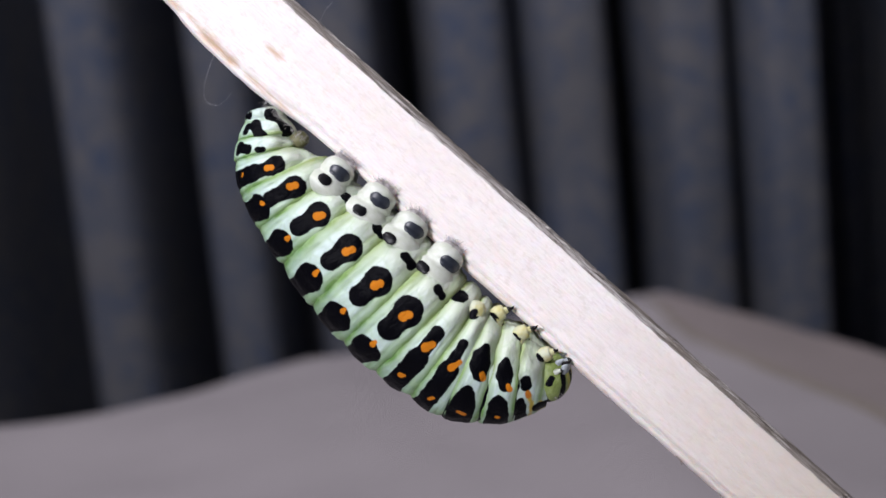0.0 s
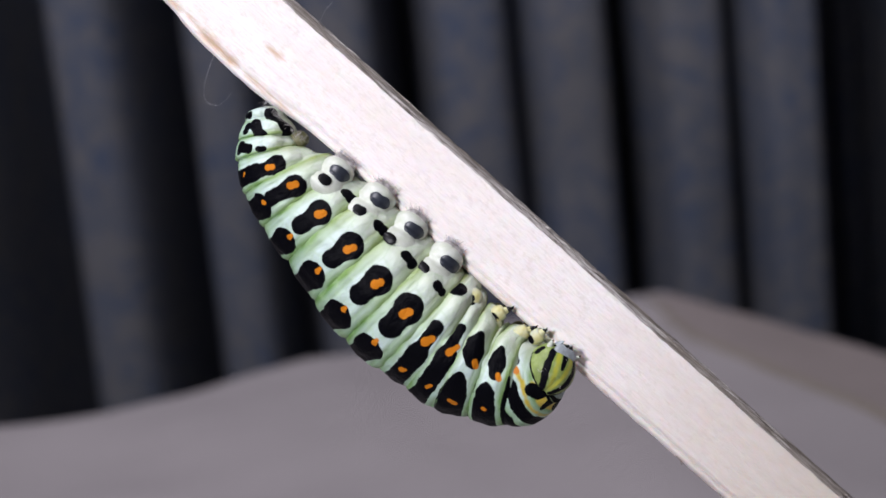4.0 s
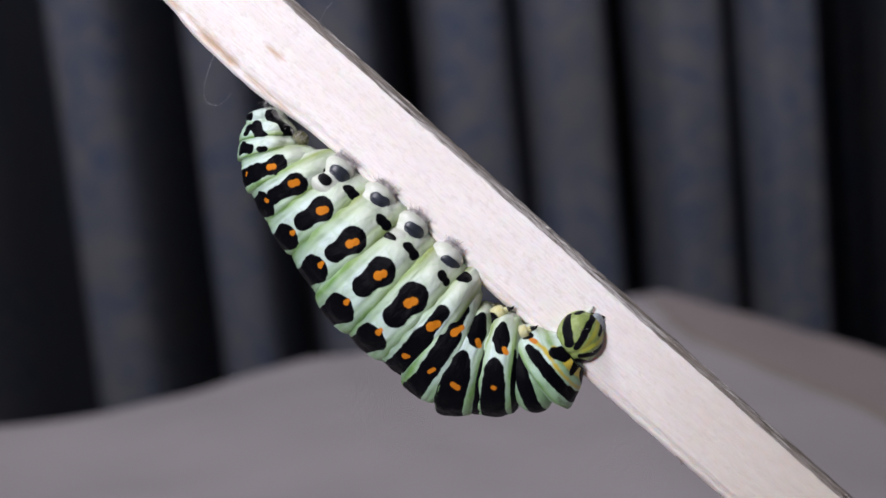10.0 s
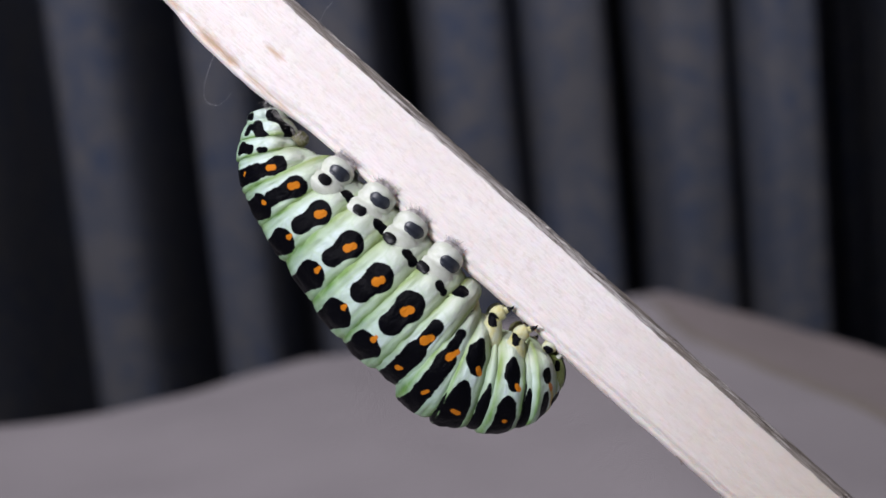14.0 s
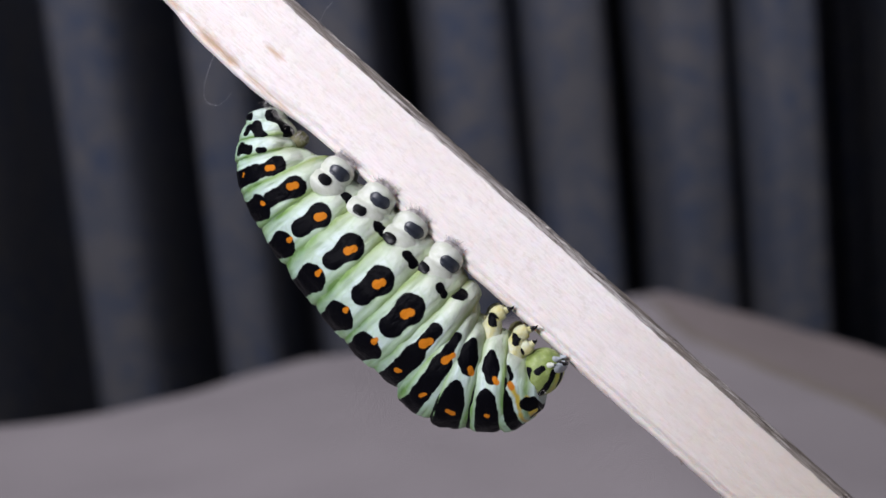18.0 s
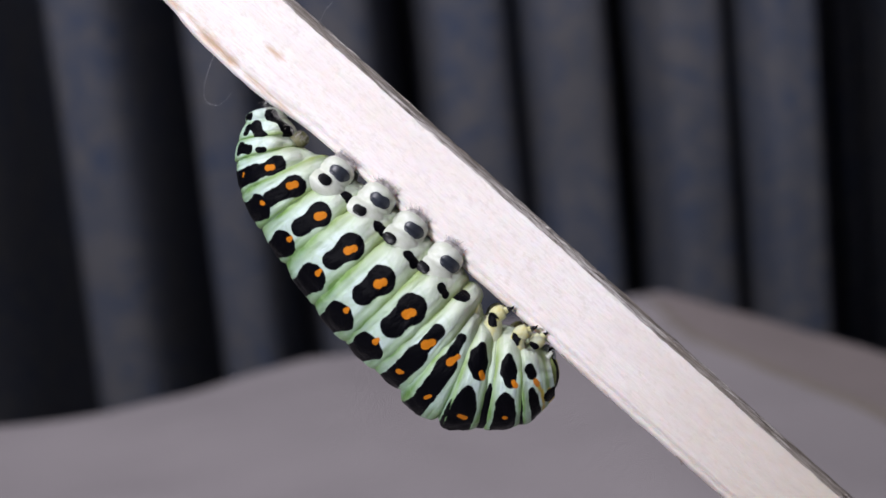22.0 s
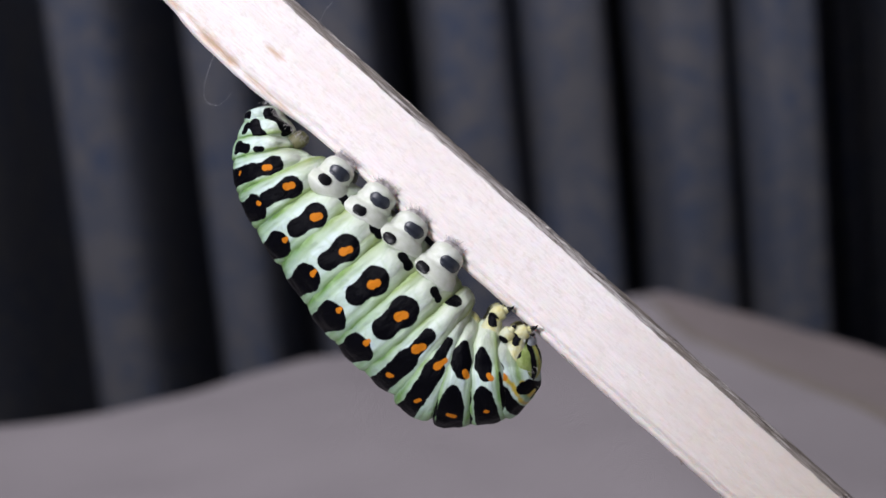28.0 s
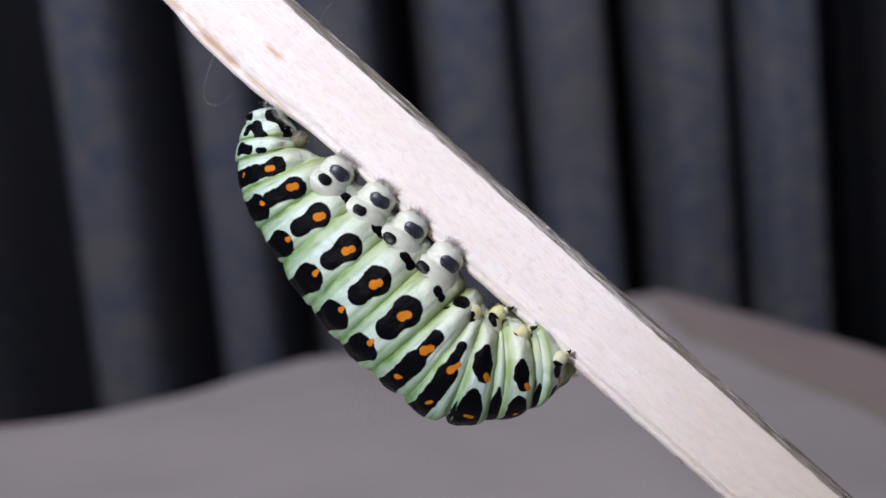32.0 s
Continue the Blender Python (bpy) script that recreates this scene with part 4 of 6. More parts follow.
    walk(A9, [
        (0, at(-15.29, 9.19, 0.00, 0.0, 0.0, -77.2)), (0.5, at(-15.29, 9.19, 0.00, 0.0, 0.0, -77.2)), (1, at(-15.27, 9.19, 0.00, 0.2, 0.0, -77.1)),
        (1.5, at(-15.24, 9.20, 0.00, 0.7, 0.0, -77.2)), (2, at(-15.21, 9.21, 0.00, 1.2, 0.0, -77.3)), (2.5, at(-15.19, 9.23, 0.00, 1.6, 0.0, -77.0)),
        (3, at(-15.18, 9.25, 0.00, 1.6, 0.0, -76.9)), (3.5, at(-15.18, 9.27, 0.00, 1.2, 0.0, -77.0)), (5.5, at(-15.11, 9.24, 0.00, 1.7, 0.0, -76.9)),
        (6, at(-15.11, 9.24, 0.00, 1.8, 0.0, -76.8)), (6.5, at(-15.13, 9.24, 0.00, 1.8, 0.0, -76.8)), (7, at(-15.14, 9.24, 0.00, 1.8, 0.0, -76.8)),
        (7.5, at(-15.14, 9.22, 0.00, 1.6, 0.0, -76.9)), (8, at(-15.10, 9.20, 0.00, 1.6, 0.0, -77.0)), (8.5, at(-15.06, 9.20, 0.00, 2.1, 0.0, -77.1)),
        (9, at(-15.04, 9.22, 0.00, 2.3, 0.0, -76.9)), (9.5, at(-15.02, 9.25, 0.00, 2.5, 0.0, -76.7)), (10, at(-15.01, 9.27, 0.00, 2.7, 0.0, -76.7)),
        (10.5, at(-15.01, 9.27, 0.00, 2.7, 0.0, -76.7)), (11, at(-15.01, 9.26, 0.00, 2.5, 0.0, -76.8)),
        (11.5, at(-15.02, 9.24, 0.00, 2.1, 0.0, -77.0)), (12, at(-15.01, 9.22, 0.00, 2.0, 0.0, -77.4)),
        (12.5, at(-15.02, 9.20, 0.00, 1.8, 0.0, -77.6)), (13, at(-15.05, 9.19, 0.00, 1.3, 0.0, -77.7)),
        (13.5, at(-15.07, 9.18, 0.00, 1.1, 0.0, -77.7)), (14, at(-15.08, 9.18, 0.00, 0.9, 0.0, -77.7)),
        (14.5, at(-15.11, 9.17, 0.00, 0.5, 0.0, -77.8)), (16.5, at(-15.15, 9.21, 0.00, 0.8, 0.0, -77.7)),
        (17, at(-15.19, 9.19, 0.00, 0.4, 0.0, -77.6)), (17.5, at(-15.21, 9.16, 0.00, 0.1, 0.0, -77.3)),
        (18, at(-15.19, 9.15, 0.00, 0.3, 0.0, -77.3)), (18.5, at(-15.16, 9.15, 0.00, 0.8, 0.0, -77.5)),
        (19, at(-15.14, 9.15, 0.00, 1.1, 0.0, -77.6)), (19.5, at(-15.15, 9.15, 0.00, 0.8, 0.0, -77.5)),
        (20, at(-15.17, 9.15, 0.00, 0.3, 0.0, -77.3)), (20.5, at(-15.17, 9.16, 0.00, 0.2, 0.0, -77.1)),
        (21, at(-15.16, 9.17, 0.00, 0.7, 0.0, -77.1)), (21.5, at(-15.17, 9.17, 0.00, 0.7, 0.0, -77.0)),
        (22, at(-15.21, 9.18, 0.00, 0.3, 0.0, -77.1)), (22.5, at(-15.25, 9.21, 0.00, 0.0, 0.0, -77.2)),
        (23, at(-15.29, 9.24, 0.00, 0.1, 0.0, -77.4)), (23.5, at(-15.35, 9.26, 0.00, -0.2, 0.0, -77.6)),
        (24, at(-15.40, 9.28, 0.00, -0.6, 0.0, -77.6)), (24.5, at(-15.40, 9.30, 0.00, -0.8, 0.0, -77.8)),
        (25, at(-15.38, 9.29, 0.00, -0.8, 0.0, -78.0)), (25.5, at(-15.37, 9.28, 0.00, -0.7, 0.0, -78.0)),
        (27.5, at(-15.43, 9.22, 0.00, -0.6, 0.0, -78.6)), (28, at(-15.42, 9.22, 0.00, -0.4, 0.0, -78.6)),
        (28.5, at(-15.38, 9.22, 0.00, 0.0, 0.0, -78.4)), (29, at(-15.36, 9.20, 0.00, -0.0, 0.0, -78.1)),
        (29.5, at(-15.35, 9.18, 0.00, -0.3, 0.0, -77.9)), (30, at(-15.31, 9.19, 0.00, 0.2, 0.0, -77.8)),
        (30.5, at(-15.27, 9.17, 0.00, 0.6, 0.0, -77.7)), (31, at(-15.25, 9.14, 0.00, 0.4, 0.0, -77.8)),
        (31.5, at(-15.20, 9.13, 0.00, 0.4, 0.0, -77.8)), (32, at(-15.16, 9.14, 0.00, 0.9, 0.0, -77.7)),
    ])
    walk(A8, [
        (0, at(-14.57, 7.46, 0.00, 0.0, 0.0, -61.5)), (0.5, at(-14.57, 7.46, 0.00, 0.0, 0.0, -61.5)), (1, at(-14.55, 7.48, 0.00, 0.5, -0.0, -61.4)),
        (1.5, at(-14.48, 7.49, 0.00, 1.5, -0.1, -61.6)), (2, at(-14.42, 7.50, 0.00, 2.4, -0.1, -61.8)),
        (2.5, at(-14.37, 7.54, 0.00, 3.2, -0.2, -61.3)), (3, at(-14.36, 7.57, 0.00, 3.1, -0.2, -61.0)),
        (3.5, at(-14.37, 7.58, 0.00, 2.4, -0.1, -61.2)), (5.5, at(-14.29, 7.57, 0.00, 3.5, -0.2, -60.9)),
        (6, at(-14.28, 7.57, 0.00, 3.6, -0.2, -60.9)), (6.5, at(-14.28, 7.57, 0.00, 3.6, -0.2, -60.9)),
        (7, at(-14.28, 7.57, 0.00, 3.6, -0.2, -60.9)), (7.5, at(-14.29, 7.55, 0.00, 3.1, -0.2, -61.0)),
        (8, at(-14.26, 7.54, 0.00, 3.2, -0.2, -61.3)), (8.5, at(-14.20, 7.55, 0.00, 4.3, -0.2, -61.4)),
        (9, at(-14.16, 7.60, 0.00, 4.6, -0.2, -61.0)), (9.5, at(-14.12, 7.66, 0.00, 4.9, -0.3, -60.7)),
        (10, at(-14.09, 7.70, 0.00, 5.4, -0.3, -60.6)), (10.5, at(-14.09, 7.70, 0.00, 5.4, -0.3, -60.6)),
        (11, at(-14.10, 7.68, 0.00, 4.9, -0.3, -60.7)), (11.5, at(-14.13, 7.64, 0.00, 4.2, -0.2, -61.2)),
        (12, at(-14.16, 7.60, 0.00, 3.9, -0.1, -61.9)), (12.5, at(-14.20, 7.57, 0.00, 3.6, -0.1, -62.3)),
        (13, at(-14.26, 7.55, 0.00, 2.6, -0.0, -62.5)), (13.5, at(-14.28, 7.53, 0.00, 2.2, -0.0, -62.6)),
        (14, at(-14.31, 7.52, 0.00, 1.7, 0.0, -62.7)), (14.5, at(-14.37, 7.50, 0.00, 0.9, 0.1, -62.8)),
        (16.5, at(-14.39, 7.52, 0.00, 1.7, 0.0, -62.7)), (17, at(-14.45, 7.49, 0.00, 0.8, 0.0, -62.5)),
        (17.5, at(-14.49, 7.47, 0.00, 0.2, 0.0, -61.9)), (18, at(-14.46, 7.46, 0.00, 0.6, -0.0, -61.8)),
        (18.5, at(-14.39, 7.46, 0.00, 1.7, -0.0, -62.2)), (19, at(-14.36, 7.46, 0.00, 2.2, -0.0, -62.5)),
        (19.5, at(-14.38, 7.46, 0.00, 1.7, -0.0, -62.2)), (20, at(-14.41, 7.46, 0.00, 0.5, -0.0, -61.8)),
        (20.5, at(-14.42, 7.47, 0.00, 0.4, -0.0, -61.5)), (21, at(-14.40, 7.50, 0.00, 1.4, -0.1, -61.3)),
        (21.5, at(-14.42, 7.50, 0.00, 1.4, -0.1, -61.3)), (22, at(-14.47, 7.49, 0.00, 0.5, -0.0, -61.5)),
        (22.5, at(-14.52, 7.52, 0.00, 0.1, 0.0, -61.6)), (23, at(-14.57, 7.54, 0.00, 0.1, 0.0, -61.9)),
        (23.5, at(-14.65, 7.55, 0.00, -0.3, 0.1, -62.3)), (24, at(-14.73, 7.56, 0.00, -1.2, 0.1, -62.4)),
        (24.5, at(-14.75, 7.57, 0.00, -1.6, 0.2, -62.8)), (25, at(-14.74, 7.58, 0.00, -1.5, 0.2, -63.1)),
        (25.5, at(-14.74, 7.57, 0.00, -1.5, 0.2, -63.2)), (27.5, at(-14.78, 7.45, 0.00, -1.2, 0.2, -64.4)),
        (28, at(-14.76, 7.46, 0.00, -0.7, 0.2, -64.4)), (28.5, at(-14.71, 7.48, 0.00, 0.1, 0.2, -63.9)),
        (29, at(-14.70, 7.47, 0.00, -0.1, 0.1, -63.3)), (29.5, at(-14.70, 7.45, 0.00, -0.6, 0.1, -63.0)),
        (30, at(-14.62, 7.46, 0.00, 0.3, 0.1, -62.9)), (30.5, at(-14.54, 7.45, 0.00, 1.3, 0.0, -62.7)),
        (31, at(-14.52, 7.42, 0.00, 0.9, 0.1, -62.7)), (31.5, at(-14.46, 7.42, 0.00, 0.9, 0.1, -62.7)),
        (32, at(-14.39, 7.45, 0.00, 1.8, 0.0, -62.5)),
    ])
    walk(A7, [
        (0, at(-13.33, 5.25, 0.00, -0.0, 0.0, -59.7)), (0.5, at(-13.33, 5.25, 0.00, -0.0, 0.0, -59.7)),
        (1, at(-13.33, 5.25, 0.00, -0.0, 0.0, -59.7)), (1.5, at(-13.29, 5.27, 0.00, 0.4, -0.0, -59.6)),
        (2, at(-13.24, 5.31, 0.00, 1.1, -0.0, -59.1)), (2.5, at(-13.19, 5.36, 0.00, 1.8, -0.0, -58.6)),
        (3, at(-13.11, 5.43, 0.00, 3.1, -0.0, -58.8)), (3.5, at(-13.06, 5.47, 0.00, 3.8, -0.0, -59.0)),
        (5.5, at(-13.02, 5.49, 0.00, 4.3, -0.0, -58.8)), (6, at(-12.97, 5.51, 0.00, 4.9, -0.1, -58.7)),
        (6.5, at(-12.96, 5.49, 0.00, 4.4, -0.0, -58.8)), (7, at(-12.97, 5.47, 0.00, 4.0, -0.0, -58.9)),
        (7.5, at(-12.97, 5.47, 0.00, 4.0, -0.0, -58.9)), (8, at(-12.97, 5.47, 0.00, 4.0, -0.0, -58.9)),
        (8.5, at(-12.94, 5.51, 0.00, 4.5, -0.0, -58.8)), (9, at(-12.85, 5.62, 0.00, 5.9, -0.1, -58.5)),
        (9.5, at(-12.70, 5.76, 0.00, 8.0, -0.1, -58.3)), (10, at(-12.59, 5.85, 0.00, 9.7, -0.1, -58.2)),
        (10.5, at(-12.59, 5.83, 0.00, 9.7, -0.1, -58.2)), (11, at(-12.64, 5.76, 0.00, 9.0, -0.1, -58.8)),
        (11.5, at(-12.70, 5.71, 0.00, 8.1, -0.1, -59.0)), (12, at(-12.81, 5.63, 0.00, 6.4, -0.0, -59.1)),
        (12.5, at(-12.94, 5.52, 0.00, 4.5, -0.0, -59.5)), (13, at(-13.06, 5.43, 0.00, 2.7, -0.0, -59.6)),
        (13.5, at(-13.10, 5.39, 0.00, 2.2, -0.0, -59.7)), (14, at(-13.06, 5.38, 0.00, 2.7, 0.0, -60.3)),
        (14.5, at(-13.06, 5.37, 0.00, 2.9, 0.0, -60.5)), (16.5, at(-13.22, 5.31, 0.00, 1.5, -0.0, -59.5)),
        (17, at(-13.29, 5.27, 0.00, 0.4, -0.0, -59.6)), (17.5, at(-13.29, 5.27, 0.00, 0.4, -0.0, -59.6)),
        (18, at(-13.23, 5.30, 0.00, 1.4, -0.0, -59.4)), (18.5, at(-13.19, 5.32, 0.00, 1.9, -0.0, -59.3)),
        (19, at(-13.19, 5.32, 0.00, 1.9, -0.0, -59.3)), (19.5, at(-13.19, 5.32, 0.00, 1.9, -0.0, -59.3)),
        (20, at(-13.19, 5.32, 0.00, 1.9, -0.0, -59.3)), (20.5, at(-13.19, 5.32, 0.00, 1.9, -0.0, -59.3)),
        (21, at(-13.21, 5.32, 0.00, 1.6, -0.0, -59.0)), (21.5, at(-13.28, 5.31, 0.00, 0.6, -0.0, -58.6)),
        (22, at(-13.33, 5.32, 0.00, 0.2, -0.0, -58.7)), (22.5, at(-13.33, 5.35, 0.00, 0.8, -0.0, -59.3)),
        (23, at(-13.40, 5.35, 0.00, 0.3, -0.0, -59.4)), (23.5, at(-13.52, 5.34, 0.00, -0.7, -0.0, -59.0)),
        (24, at(-13.58, 5.35, 0.00, -0.7, -0.0, -59.0)), (24.5, at(-13.56, 5.38, 0.00, -0.2, -0.0, -59.6)),
        (25, at(-13.55, 5.40, 0.00, 0.0, 0.0, -59.8)), (25.5, at(-13.55, 5.39, 0.00, 0.0, 0.0, -59.8)),
        (27.5, at(-13.62, 5.26, 0.00, -0.1, 0.0, -59.8)), (28, at(-13.63, 5.25, 0.00, -0.1, 0.0, -59.8)),
        (28.5, at(-13.65, 5.23, 0.00, -0.6, 0.0, -59.9)), (29, at(-13.64, 5.21, 0.00, -1.1, 0.0, -60.0)),
        (29.5, at(-13.60, 5.21, 0.00, -1.0, 0.0, -60.0)), (30, at(-13.55, 5.21, 0.00, -0.7, 0.0, -60.3)),
        (30.5, at(-13.44, 5.22, 0.00, 0.3, 0.0, -60.8)), (31, at(-13.33, 5.23, 0.00, 1.0, 0.0, -61.0)),
        (31.5, at(-13.28, 5.23, 0.00, 1.0, 0.0, -61.0)), (32, at(-13.26, 5.23, 0.00, 1.0, 0.0, -61.0)),
    ])
    walk(A6, [
        (0, at(-11.40, 2.88, 0.00, -0.2, 0.0, -43.2)), (0.5, at(-11.40, 2.88, 0.00, -0.2, 0.0, -43.2)),
        (1, at(-11.40, 2.88, 0.00, -0.2, 0.0, -43.2)), (1.5, at(-11.37, 2.92, 0.00, 0.3, -0.0, -43.0)),
        (2, at(-11.26, 3.06, 0.00, 1.9, -0.1, -42.9)), (2.5, at(-11.15, 3.19, 0.00, 3.6, -0.1, -42.7)),
        (3, at(-11.12, 3.23, 0.00, 3.8, -0.2, -42.3)), (3.5, at(-11.10, 3.23, 0.00, 3.5, -0.2, -42.0)),
        (5.5, at(-11.07, 3.25, 0.00, 3.6, -0.2, -42.0)), (6, at(-11.03, 3.29, 0.00, 3.6, -0.2, -42.0)),
        (6.5, at(-11.01, 3.31, 0.00, 3.6, -0.2, -42.0)), (7, at(-11.01, 3.31, 0.00, 3.6, -0.2, -42.0)),
        (7.5, at(-11.01, 3.31, 0.00, 3.6, -0.2, -42.0)), (8, at(-11.01, 3.31, 0.00, 3.6, -0.2, -42.0)),
        (8.5, at(-10.93, 3.40, 0.00, 4.8, -0.2, -41.9)), (9, at(-10.81, 3.58, 0.00, 6.6, -0.3, -41.7)),
        (9.5, at(-10.77, 3.67, 0.00, 6.5, -0.3, -41.7)), (10, at(-10.78, 3.68, 0.00, 6.0, -0.3, -41.9)),
        (10.5, at(-10.80, 3.66, 0.00, 5.7, -0.3, -41.7)), (11, at(-10.82, 3.63, 0.00, 5.4, -0.3, -41.4)),
        (11.5, at(-10.85, 3.59, 0.00, 4.9, -0.2, -41.6)), (12, at(-10.96, 3.45, 0.00, 3.6, -0.2, -42.0)),
        (12.5, at(-11.10, 3.30, 0.00, 2.2, -0.1, -42.5)), (13, at(-11.19, 3.20, 0.00, 1.7, -0.1, -42.6)),
        (13.5, at(-11.21, 3.15, 0.00, 1.6, -0.1, -42.6)), (14, at(-11.24, 3.08, 0.00, 0.9, -0.1, -42.5)),
        (14.5, at(-11.29, 2.98, 0.00, -0.5, -0.0, -42.2)), (16.5, at(-11.29, 2.89, 0.00, 0.3, -0.1, -41.7)),
        (17, at(-11.28, 2.86, 0.00, 0.4, -0.1, -41.6)), (17.5, at(-11.29, 2.82, 0.00, 0.3, -0.1, -41.6)),
        (18, at(-11.24, 2.86, 0.00, 1.1, -0.1, -41.7)), (18.5, at(-11.14, 2.96, 0.00, 2.7, -0.1, -41.9)),
        (19, at(-11.12, 2.98, 0.00, 2.8, -0.1, -41.9)), (19.5, at(-11.17, 2.92, 0.00, 1.3, -0.1, -41.7)),
        (20, at(-11.20, 2.89, 0.00, 0.5, -0.1, -41.6)), (20.5, at(-11.17, 2.94, 0.00, 1.3, -0.1, -41.7)),
        (21, at(-11.11, 3.04, 0.00, 2.8, -0.1, -41.9)), (21.5, at(-11.13, 3.03, 0.00, 2.8, -0.1, -41.9)),
        (22, at(-11.23, 2.93, 0.00, 1.2, -0.1, -41.7)), (22.5, at(-11.27, 2.91, 0.00, 0.8, -0.1, -41.5)),
        (23, at(-11.28, 2.93, 0.00, 1.3, -0.1, -41.4)), (23.5, at(-11.34, 2.91, 0.00, 0.9, -0.1, -41.5)),
        (24, at(-11.43, 2.89, 0.00, 0.4, -0.1, -41.6)), (24.5, at(-11.49, 2.86, 0.00, -0.0, -0.0, -41.8)),
        (25, at(-11.54, 2.81, 0.00, -0.9, -0.0, -42.1)), (25.5, at(-11.55, 2.79, 0.00, -1.2, 0.0, -42.2)),
        (27.5, at(-11.66, 2.78, 0.00, -0.2, -0.0, -41.8)), (28, at(-11.65, 2.78, 0.00, -0.2, -0.0, -42.1)),
        (28.5, at(-11.59, 2.86, 0.00, 0.8, -0.1, -42.5)), (29, at(-11.52, 2.90, 0.00, 1.6, -0.1, -42.6)),
        (29.5, at(-11.51, 2.88, 0.00, 1.1, -0.1, -42.8)), (30, at(-11.51, 2.85, 0.00, 0.7, -0.0, -42.9)),
        (30.5, at(-11.44, 2.88, 0.00, 1.2, -0.1, -42.7)), (31, at(-11.38, 2.88, 0.00, 1.2, -0.1, -42.7)),
        (31.5, at(-11.36, 2.86, 0.00, 0.7, -0.0, -42.9)), (32, at(-11.31, 2.88, 0.00, 1.1, -0.1, -42.7)),
    ])
